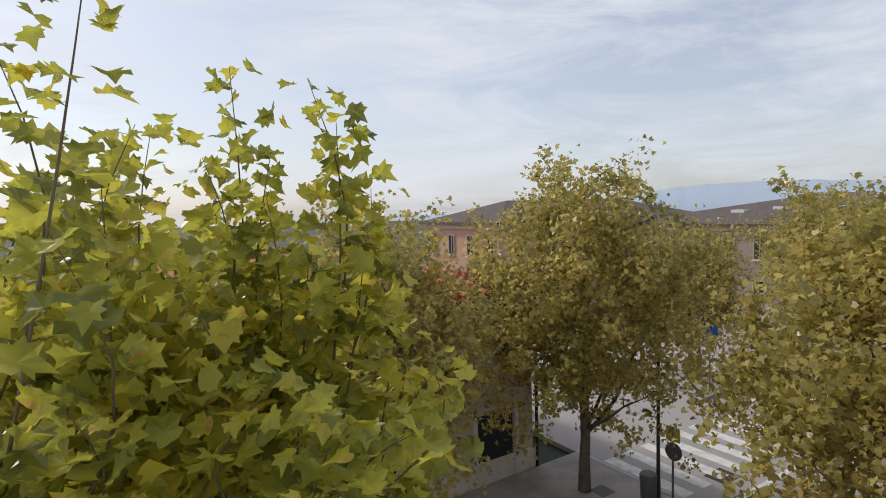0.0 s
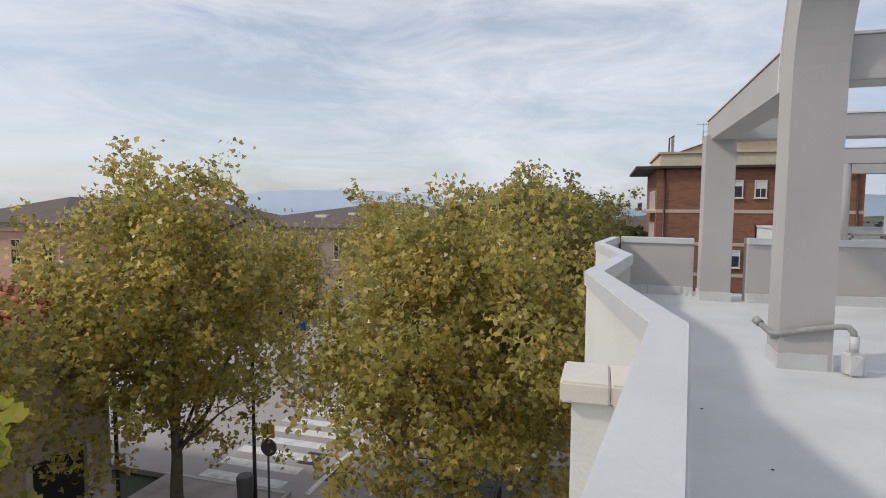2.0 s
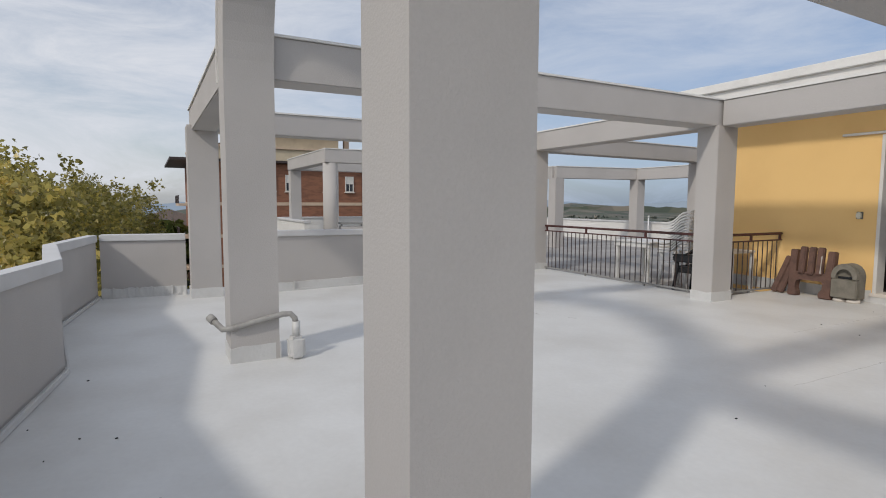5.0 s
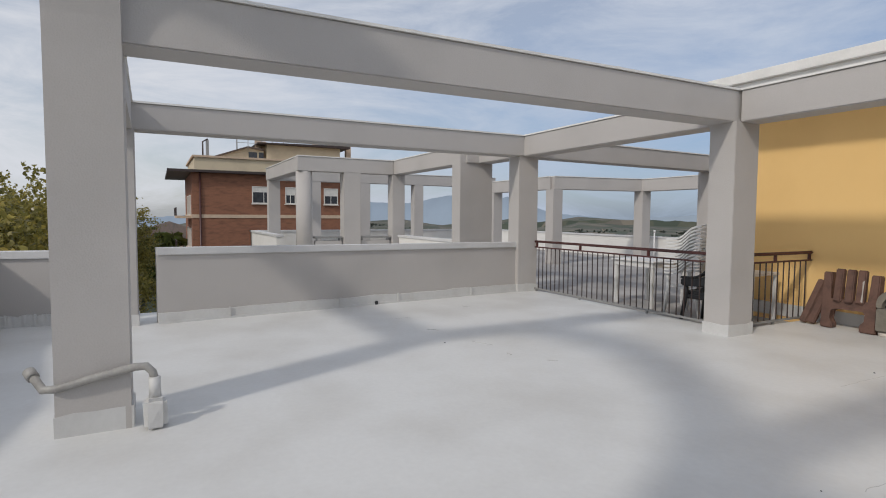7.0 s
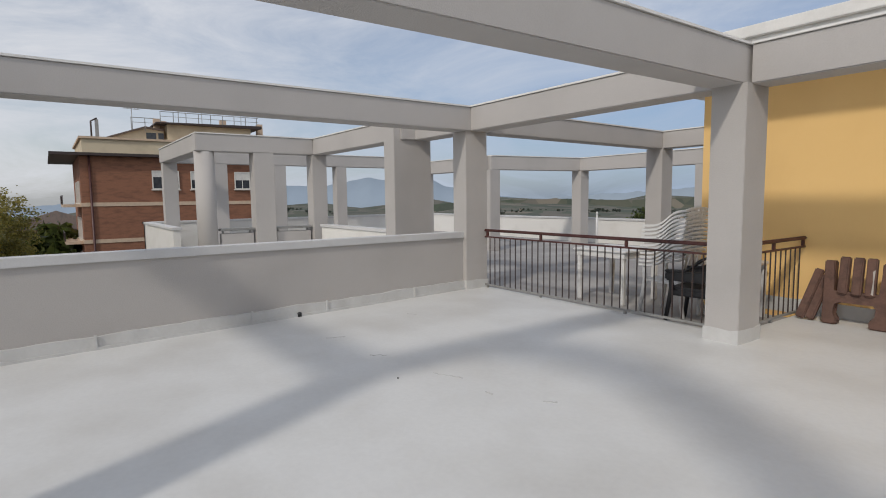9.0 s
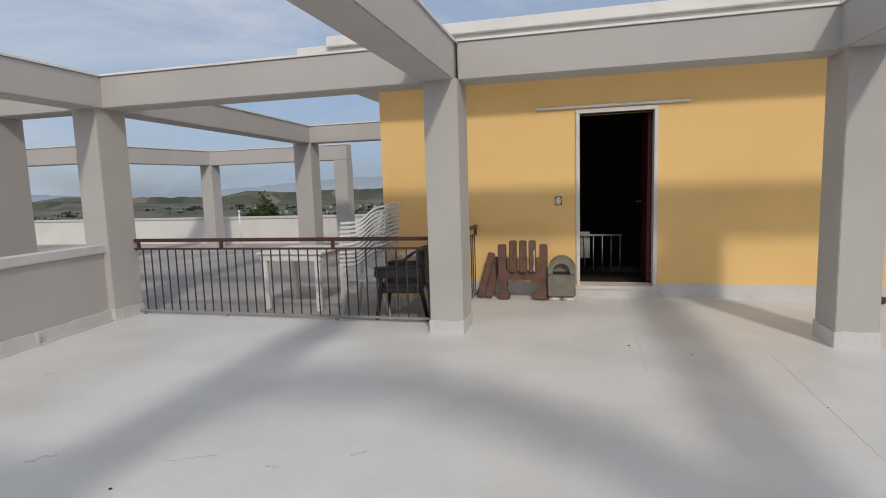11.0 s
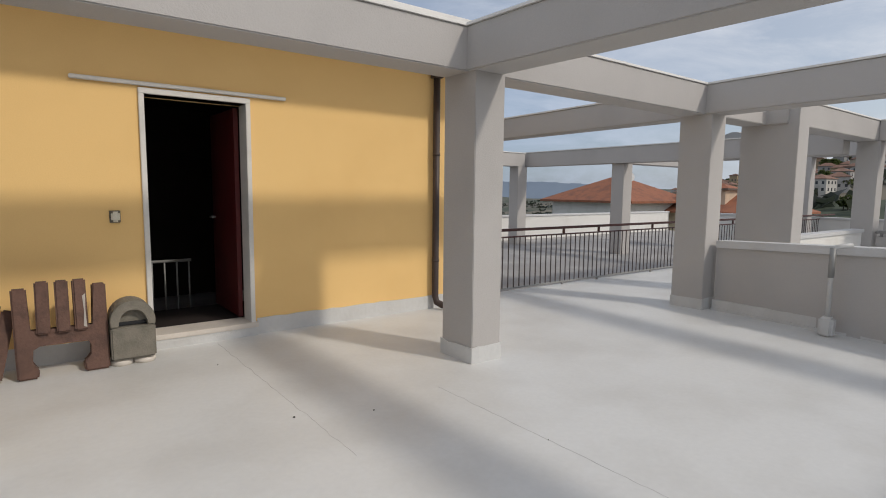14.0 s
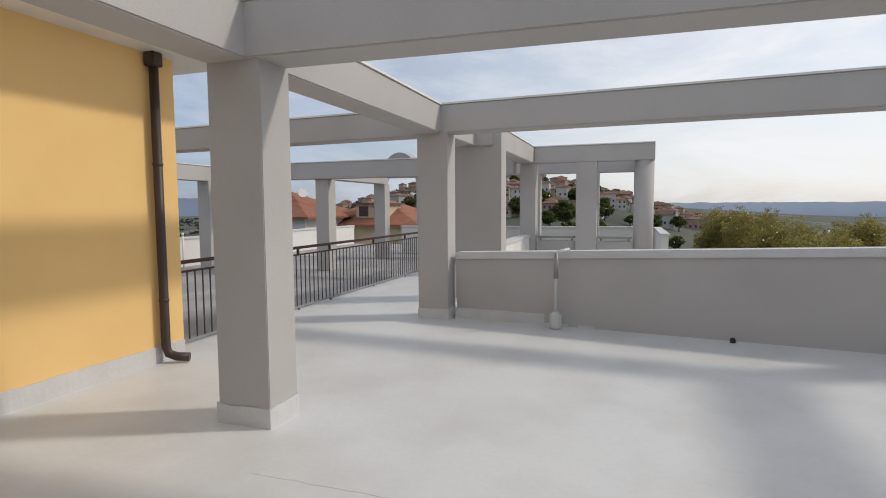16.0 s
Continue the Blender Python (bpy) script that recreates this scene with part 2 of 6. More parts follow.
def land_material():
    """Patchwork of fields: each cell takes its own earth or green, broken by large stains."""
    m = material("land", (0.12, 0.112, 0.092), 0.95, 0.25, 0.012, 0.05, 0.0, alt=(0.06, 0.074, 0.055), alt_at=(0.44, 0.54), stretch=(0.6, 1.6, 1))
    n, l = m.node_tree.nodes, m.node_tree.links
    tc, cells, ramp, mix = n.new("ShaderNodeTexCoord"), n.new("ShaderNodeTexVoronoi"), n.new("ShaderNodeValToRGB"), n.new("ShaderNodeMix")
    cells.inputs["Scale"].default_value = 0.016
    l.new(tc.outputs["Object"], cells.inputs["Vector"])
    r = ramp.color_ramp
    r.interpolation = "CONSTANT"
    r.elements[0].color, r.elements[1].color = (0.05, 0.065, 0.045, 1), (0.19, 0.165, 0.125, 1)
    r.elements[1].position = 0.78
    for at, c in ((0.3, (0.085, 0.09, 0.06)), (0.5, (0.13, 0.118, 0.095)), (0.64, (0.06, 0.078, 0.05))):
        r.elements.new(at).color = (*c, 1)
    l.new(cells.outputs["Color"], ramp.inputs["Fac"])
    mix.data_type = "RGBA"
    mix.inputs["Factor"].default_value = 0.8
    b = n["Principled BSDF"]
    l.new(b.inputs["Base Color"].links[0].from_socket, mix.inputs["A"])
    l.new(ramp.outputs["Color"], mix.inputs["B"])
    l.new(mix.outputs["Result"], b.inputs["Base Color"])
    return m


M_LAND = land_material()
# distance haze is put into these blue hill colours, since no air is modelled
M_HILLS = [material("haze_tinted_hills_" + n, c, 1.0, 0.04, 0.002, 0.02, 0.0, spec=0.0) for n, c in
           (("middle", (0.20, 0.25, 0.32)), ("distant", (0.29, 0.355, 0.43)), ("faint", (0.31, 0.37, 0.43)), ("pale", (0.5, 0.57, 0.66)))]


# ---- mesh helpers ----
def add_box(bm, x0, x1, y0, y1, z0, z1, m=None):
    vs = [bm.verts.new((x, y, z)) for z in (z0, z1) for x, y in ((x0, y0), (x1, y0), (x1, y1), (x0, y1))]
    if m:
        for v in vs:
            v.co = m @ v.co
    for f in ((3, 2, 1, 0), (4, 5, 6, 7), (0, 1, 5, 4), (1, 2, 6, 5), (2, 3, 7, 6), (3, 0, 4, 7)):
        bm.faces.new([vs[i] for i in f])
    return vs


def add_prism(bm, pts, z0, z1):
    """Upright prism over a counter-clockwise outline; z1 may be a number or a list, one height a corner."""
    tops = z1 if isinstance(z1, (list, tuple)) else [z1] * len(pts)
    lo = [bm.verts.new((x, y, z0)) for x, y in pts]
    hi = [bm.verts.new((x, y, z)) for (x, y), z in zip(pts, tops)]
    k = len(pts)
    bm.faces.new(lo[::-1])
    bm.faces.new(hi)
    for i in range(k):
        bm.faces.new((lo[i], lo[(i + 1) % k], hi[(i + 1) % k], hi[i]))


def add_tube(bm, pts, radii, seg=8, cap=True):
    """Round tube along points."""
    pts = [Vector(p) for p in pts]
    rings = []
    for i, p in enumerate(pts):
        d = (pts[min(i + 1, len(pts) - 1)] - pts[max(i - 1, 0)]).normalized()
        a = d.orthogonal().normalized() if i == 0 else (rings[-1][1] - d * rings[-1][1].dot(d)).normalized()
        b = d.cross(a)
        r = radii[i] if isinstance(radii, (list, tuple)) else radii
        rings.append(([bm.verts.new(p + a * (r * math.cos(6.28319 * k / seg)) + b * (r * math.sin(6.28319 * k / seg))) for k in range(seg)], a))
    for (r0, _), (r1, _) in zip(rings, rings[1:]):
        for k in range(seg):
            f = bm.faces.new((r0[k], r0[(k + 1) % seg], r1[(k + 1) % seg], r1[k]))
            f.smooth = True
    if cap:
        bm.faces.new(rings[0][0][::-1])
        bm.faces.new(rings[-1][0])


def part(name, bm, mat, parent=None, label="", bevel=0.0, segs=2):
    if bevel:
        bmesh.ops.bevel(bm, geom=bm.edges[:], offset=bevel, segments=segs, affect="EDGES", clamp_overlap=True)
    bmesh.ops.recalc_face_normals(bm, faces=bm.faces[:])
    me = bpy.data.meshes.new(name)
    bm.to_mesh(me)
    bm.free()
    me.materials.append(mat)
    ob = new(name, me)
    if parent:
        ob.parent = parent
    if label:
        ob["label"] = label
    return ob


def empty(name, label, category, group="", kind="", at=(0, 0, 0)):
    ob = new(name)
    ob.location = at
    ob.empty_display_size = 0.1
    return tagged(ob, label, category, group, kind)


def box_part(name, dims, mat, parent=None, label="", bevel=0.0, m=None):
    bm = bmesh.new()
    add_box(bm, *dims, m=m)
    return part(name, bm, mat, parent, label, bevel)


def offset_line(pts, d):
    """The open line moved d to its left."""
    out = []
    for i, p in enumerate(pts):
        a = Vector(pts[max(i - 1, 0)])
        b, c = Vector(p), Vector(pts[min(i + 1, len(pts) - 1)])
        n1 = (b - a).normalized() if i else (c - b).normalized()
        n2 = (c - b).normalized() if i < len(pts) - 1 else n1
        n1, n2 = Vector((-n1.y, n1.x)), Vector((-n2.y, n2.x))
        n = (n1 + n2).normalized()
        out.append(tuple(b + n * (d / max(0.3, n.dot(n1)))))
    return out


def ribbon(bm, a, b, z0, z1):
    """Solid strip between two open lines, with a floor height and a top height (numbers or lists)."""
    k = len(a)
    lows = z0 if isinstance(z0, (list, tuple)) else [z0] * k
    tops = z1 if isinstance(z1, (list, tuple)) else [z1] * k
    rows = [[bm.verts.new((*p, z)) for p, z in zip(line, zs)] for line, zs in ((a, lows), (b, lows), (b, tops), (a, tops))]
    for i in range(k - 1):
        for r in range(4):
            q = (r + 1) % 4
            bm.faces.new((rows[r][i], rows[r][i + 1], rows[q][i + 1], rows[q][i]))
    bm.faces.new([r[0] for r in rows])
    bm.faces.new([r[-1] for r in rows][::-1])


def uneven(bm, amount, seed=1, zmin=-9):
    rnd = random.Random(seed)
    for v in bm.verts:
        if v.co.z > zmin:
            v.co += Vector([rnd.uniform(-amount, amount) for _ in range(3)])
# ---- terrace: floor, pergola, parapets ----
floor = bmesh.new()
add_prism(floor, [(-9.3, -0.3), (-8.9, -1.4), (-6.95, -1.65), (-5.0, -1.39), (-3.1, -1.66), (-1.31, -1.39), (-0.03, -1.57), (0.7, -1.98), (2.0, -1.5), (2.3, -0.3), (2.75, 6.5), (9, 6.75), (9, 8.66), (0.0, 8.66), (-0.2, 8.5), (-4.98, 8.5), (-4.98, 6.72), (-9.3, 6.72)], -0.3, 0.0)
tagged(part("floor", floor, M_FLOOR), "pale grey resin-coated roof terrace floor", "floor", kind="structure")

COLS = {"c0": (-9.25, -8.92, 6.28, 6.70), "c1": (-5.075, -4.74, 6.28, 6.70), "c2": (-1.54, -1.215, 6.28, 6.70), "c3": (2.28, 2.62, 6.28, 6.70),
        "p2": (-8.69, -8.35, -0.17, 0.24), "p1": (-5.03, -4.69, -0.11, 0.30), "p0": (-1.40, -1.05, -0.115, 0.288), "p3": (1.85, 2.19, -0.17, 0.24)}
TOP, SOFFIT = 2.81, 2.455
# tops and soffits over the street columns, which sit a little lower
ENDS = {"p2": (2.70, 2.385), "p1": (2.80, 2.43), "p0": (2.80, 2.43), "p3": (2.80, 2.43)}
pergola = empty("pergola", "grey plastered concrete roof pergola with white metal copings", "pergola", kind="structure")


def column(x0, x1, y0, y1, z0, z1, parent, round_col=False, seed=0, plinth=True, proud=0.009):
    bm = bmesh.new()
    if round_col:
        r = (x1 - x0) / 2
        add_tube(bm, [((x0 + x1) / 2, (y0 + y1) / 2, z0), ((x0 + x1) / 2, (y0 + y1) / 2, z1)], r, 20)
        c = part("round_column", bm, M_PLASTER, parent)
    else:
        add_box(bm, x0, x1, y0, y1, z0, z1)
        c = part("column", bm, M_PLASTER, parent, bevel=0.006)
    if plinth:
        bm = bmesh.new()
        rnd = random.Random(seed)
        e = proud
        outline = []
        for (ax, ay), (bx, by) in (((x0 - e, y0 - e), (x1 + e, y0 - e)), ((x1 + e, y0 - e), (x1 + e, y1 + e)), ((x1 + e, y1 + e), (x0 - e, y1 + e)), ((x0 - e, y1 + e), (x0 - e, y0 - e))):
            for k in range(4):
                outline.append((ax + (bx - ax) * k / 4, ay + (by - ay) * k / 4))
        outline = [(x + rnd.uniform(-.004, .004), y + rnd.uniform(-.004, .004)) for x, y in outline]
        add_prism(bm, outline, z0 - 0.01, [z0 + 0.135 + rnd.uniform(-0.012, 0.012) for _ in outline])
        part("resin_plinth", bm, M_RESIN, c, "glossy resin upturn round the foot")
    return c


def beam(a, b, w, z0, z1, parent, coping=True, extra=0.0):
    """Straight beam between two plan points along its centre line; a height may be a pair, one for each end."""
    a, b = Vector(a), Vector(b)
    d = (b - a).normalized()
    a, b = a - d * extra, b + d * extra
    n = Vector((-d.y, d.x)) * (w / 2)
    lows = list(z0) if isinstance(z0, tuple) else [z0, z0]
    tops = list(z1) if isinstance(z1, tuple) else [z1, z1]
    bm = bmesh.new()
    ribbon(bm, [tuple(a - n), tuple(b - n)], [tuple(a + n), tuple(b + n)], lows, tops)
    o = part("beam", bm, M_PLASTER, parent, bevel=0.01)
    if coping:
        n2 = n.normalized() * (w / 2 + 0.018)
        # sheet metal in lengths, with a lapped joint between them
        k = max(1, round((b - a).length / 2.0))
        for i in range(k):
            p, q, u, v = a.lerp(b, i / k), a.lerp(b, (i + 1) / k), i / k, (i + 1) / k
            zs = [tops[0] + (tops[1] - tops[0]) * w_ for w_ in (u, v)]
            bm = bmesh.new()
            ribbon(bm, [tuple(p - n2), tuple(q - n2)], [tuple(p + n2), tuple(q + n2)], zs, [z + 0.022 for z in zs])
            part("coping", bm, M_WHITE, o, "white metal coping")
            if i:
                bm = bmesh.new()
                n3 = n2 * 1.012
                ribbon(bm, [tuple(p - n3 - d * 0.03), tuple(p - n3 + d * 0.03)], [tuple(p + n3 - d * 0.03), tuple(p + n3 + d * 0.03)], zs[0] + 0.002, zs[0] + 0.025)
                part("coping_joint", bm, M_WHITE, o, "lapped joint of the metal coping")
    return o


for i, (k, c) in enumerate(COLS.items()):
    if k in ("p0", "p1"):
        # only the foot: the arch brings its own legs
        column(c[0] + 0.01, c[1] - 0.01, c[2] + 0.012, c[3] - 0.012, 0.0, 0.1, pergola, seed=i, proud=0.022)
    else:
        column(*c, 0.0, SOFFIT + 0.01, pergola, seed=i)
YB = 6.525
mid = {k: ((c[0] + c[1]) / 2, (c[2] + c[3]) / 2) for k, c in COLS.items()}
for a, b in (("c0", "c1"), ("c1", "c2"), ("c2", "c3")):
    beam((mid[a][0] + 0.16, YB), (mid[b][0] - 0.16, YB), 0.33, SOFFIT, TOP, pergola)
for a, b, dx in (("p2", "c0", 0.0), ("p1", "c1", -0.04), ("p0", "c2", -0.04), ("p3", "c3", 0.0)):
    beam((mid[a][0] + dx, mid[a][1] + 0.0), (mid[b][0] + dx, YB + 0.165), 0.33, (ENDS[a][1] + 0.003, SOFFIT + 0.003), (ENDS[a][0] + 0.003, TOP + 0.003), pergola)
beam((mid["p2"][0] - 0.17, 0.055), (mid["p1"][0] - 0.17, 0.085), 0.33, (ENDS["p2"][1], ENDS["p1"][1]), (ENDS["p2"][0], ENDS["p1"][0]), pergola)
beam((mid["p0"][0] + 0.17, 0.075), (mid["p3"][0] + 0.17, 0.055), 0.33, (ENDS["p0"][1], ENDS["p3"][1]), (ENDS["p0"][0], ENDS["p3"][0]), pergola)


# arch over the middle bay of the street row
ARC_X, ARC_Z, R_OUT, R_IN = -3.04, 2.42, 1.99, 1.64


def arch_ring(r0, r1, y0, y1, k=36, leg=0.0):
    """Half ring; with leg, it goes on straight down to the floor on both sides."""
    bm = bmesh.new()
    rows = []
    if leg:
        rows.append([bm.verts.new((ARC_X + r, y, ARC_Z - leg)) for r, y in ((r0, y0), (r1, y0), (r1, y1), (r0, y1))])
    for i in range(k + 1):
        a = math.pi * i / k
        c, s = math.cos(a), math.sin(a)
        rows.append([bm.verts.new((ARC_X + r * c, y, ARC_Z + r * s)) for r, y in ((r0, y0), (r1, y0), (r1, y1), (r0, y1))])
    if leg:
        rows.append([bm.verts.new((ARC_X - r, y, ARC_Z - leg)) for r, y in ((r0, y0), (r1, y0), (r1, y1), (r0, y1))])
    for p, q in zip(rows, rows[1:]):
        for j in range(4):
            bm.faces.new((p[j], p[(j + 1) % 4], q[(j + 1) % 4], q[j]))
    bm.faces.new(rows[0])
    bm.faces.new(rows[-1][::-1])
    return bm


arch = part("arch", arch_ring(R_IN, R_OUT, -0.112, 0.294, leg=ARC_Z), M_PLASTER, pergola, "half-round plastered arch standing on two square legs")
part("coping", arch_ring(R_OUT + 0.001, R_OUT + 0.022, -0.128, 0.308), M_WHITE, arch, "white metal coping")

# zigzag parapet on the street side
CAP_IN = [(-8.85, -1.33), (-6.95, -1.57), (-5.0, -1.307), (-3.1, -1.575), (-1.31, -1.306), (-0.02, -1.487), (0.7, -1.9), (1.98, -1.32)]
CAP_TOP = [0.912, 0.922, 0.931, 0.962, 0.994, 1.0, 1.0, 1.0]
cap_under = [z - 0.1 for z in CAP_TOP]
bm = bmesh.new()
ribbon(bm, offset_line(CAP_IN, -0.105), offset_line(CAP_IN, -0.022), -2.9, cap_under)
tagged(part("wall_parapet_south", bm, M_PLASTER), "zigzag grey plastered street parapet wall", "wall", kind="structure")
bm = bmesh.new()
ribbon(bm, offset_line(CAP_IN, -0.113), offset_line(CAP_IN, -0.104), -3.0, [z - 0.005 for z in cap_under])
tagged(part("wall_facade_south", bm, M_WALLWHITE), "white rendered outer face of the parapet", "wall", kind="structure")
bm = bmesh.new()
ribbon(bm, offset_line(CAP_IN, -0.13), CAP_IN, cap_under, CAP_TOP)
tagged(part("trim_parapet_cap", bm, M_CAP, bevel=0.006), "pale painted coping of the zigzag parapet", "coping", kind="structure")
bm = bmesh.new()
ribbon(bm, offset_line(CAP_IN, -0.024), offset_line(CAP_IN, 0.012), -0.01, [0.06, .07, .06, .07, .06, .07, .06, .06])
tagged(part("trim_resin_upturn", bm, M_RESIN, bevel=0.02), "resin upturn along the foot of the parapet", "trim", kind="structure")

# side walls with sloping copings
def side_wall(name, pts, tops, label, into):
    body_i, body_o = offset_line(pts, 0.03 * into), offset_line(pts, 0.19 * into)
    bm = bmesh.new()
    ribbon(bm, body_o, body_i, -0.3, [t - 0.09 for t in tops])
    tagged(part("wall_" + name, bm, M_PLASTER), "grey plastered terrace dividing wall", "wall", kind="structure")
    bm = bmesh.new()
    ribbon(bm, offset_line(pts, 0.22 * into), pts, [t - 0.09 for t in tops], tops)
    tagged(part("trim_cap_" + name, bm, M_CAP, bevel=0.006), label, "coping", kind="structure")
    bm = bmesh.new()
    k = 90
    a, b = Vector(pts[0]), Vector(pts[-1])
    rnd = random.Random(len(name))
    line = [tuple(a.lerp(b, i / k)) for i in range(k + 1)]
    face = [a.lerp(b, i / k) for i in range(k + 1)]
    n = Vector((a.y - b.y, b.x - a.x)).normalized() * into
    out = [tuple(p - n * (0.014 + 0.01 * noise.noise((i * 0.31, len(name), 0)))) for i, p in enumerate(face)]
    foot = [tuple(p - n * (0.03 + 0.016 * noise.noise((i * 0.23, len(name), 7)))) for i, p in enumerate(face)]
    tops_u = [0.135 + 0.022 * noise.noise((i * 0.12, len(name), 3)) + rnd.uniform(-0.004, 0.004) for i in range(k + 1)]
    ribbon(bm, offset_line(line, 0.035 * into), out, -0.01, tops_u)
    ribbon(bm, out, foot, -0.01, [0.028 + 0.012 * noise.noise((i * 0.4, 1, len(name))) for i in range(k + 1)])
    for i in (13, 37, 52, 74):
        p, d = face[i], (b - a).normalized()
        q = [tuple(p - n * 0.01 - d * 0.012), tuple(p - n * 0.01 + d * 0.012)]
        r = [tuple(p - n * 0.034 - d * 0.016), tuple(p - n * 0.034 + d * 0.01)]
        ribbon(bm, q, r, -0.01, [0.152, 0.146])
    tagged(part("trim_upturn_" + name, bm, M_RESIN), "lumpy resin upturn along the wall foot", "trim", kind="structure")


side_wall("west", [(-8.36, 0.46), (-8.98, 6.30)], [0.95, 0.90], "pale coping of the dividing wall", 1)
side_wall("west_end", [(-8.87, -1.31), (-8.80, -0.21)], [0.911, 0.905], "pale coping of the short end wall", 1)
side_wall("east", [(1.82, -1.3), (1.88, 1.4), (2.44, 6.22)], [1.08, 1.07, 0.885], "pale coping of the dividing wall", -1)
# pilaster outside the parapet
pil = empty("pilaster", "white rendered facade pilaster with a beige stone cap", "pilaster", kind="structure")
box_part("shaft", (-1.012, -0.858, -1.662, -1.46, -3.0, 0.852), M_WALLWHITE, pil, bevel=0.006)
box_part("stone_cap", (-1.04, -0.83, -1.692, -1.562, 0.852, 0.91), M_MARBLE, pil, "beige stone slab", bevel=0.006)
box_part("stone_cap", (-1.04, -0.83, -1.5605, -1.492, 0.852, 0.91), M_MARBLE, pil, bevel=0.006)
# own building below the terrace
box_part("wall_building_below", (-9.0, 2.5, -1.2, 15.5, -8.3, -0.32), M_WALLWHITE)
tagged(box_part("wall_building_west", (-20, -9.01, 3.3, 15.5, -8.3, -0.33), M_WALLWHITE), "white rendered west part of the block", "building", kind="structure")
tagged(box_part("wall_building_east", (2.51, 13.4, 3.3, 15.5, -8.3, -0.33), M_WALLWHITE), "white rendered east part of the block", "building", kind="structure")
tagged(bpy.data.objects["wall_building_below"], "white rendered apartment block under the terrace", "building", kind="structure")

# ---- outer roof areas ----
box_part("floor_outer_roof", (-24, 17.0, 6.0, 16.0, -0.32, -0.08), M_DARKROOF)
tagged(bpy.data.objects["floor_outer_roof"], "rough grey concrete roof floor", "floor", kind="structure")
for s, nm in ((-1, "west"), (1, "east")):
    xs = sorted((-3.26 + s * 6.2, -3.26 + s * 15.8))
    box_part("floor_wing_" + nm, (*xs, 3.2, 6.0, -0.32, -0.02), M_FLOOR)
    tagged(bpy.data.objects["floor_wing_" + nm], "grey resin floor of the neighbouring roof terrace", "floor", kind="structure")


def low_wall(name, x0, x1, y0, y1, z1, mat=None, z0=-0.3):
    o = box_part("wall_" + name, (x0, x1, y0, y1, z0, z1 - 0.06), mat or M_WALLWHITE)
    tagged(o, "white rendered roof parapet", "wall", kind="structure")
    o = box_part("trim_cap_" + name, (x0 - 0.03, x1 + 0.03, y0 - 0.03, y1 + 0.03, z1 - 0.06, z1), M_CAP, bevel=0.006)
    tagged(o, "grey coping of the roof parapet", "coping", kind="structure")


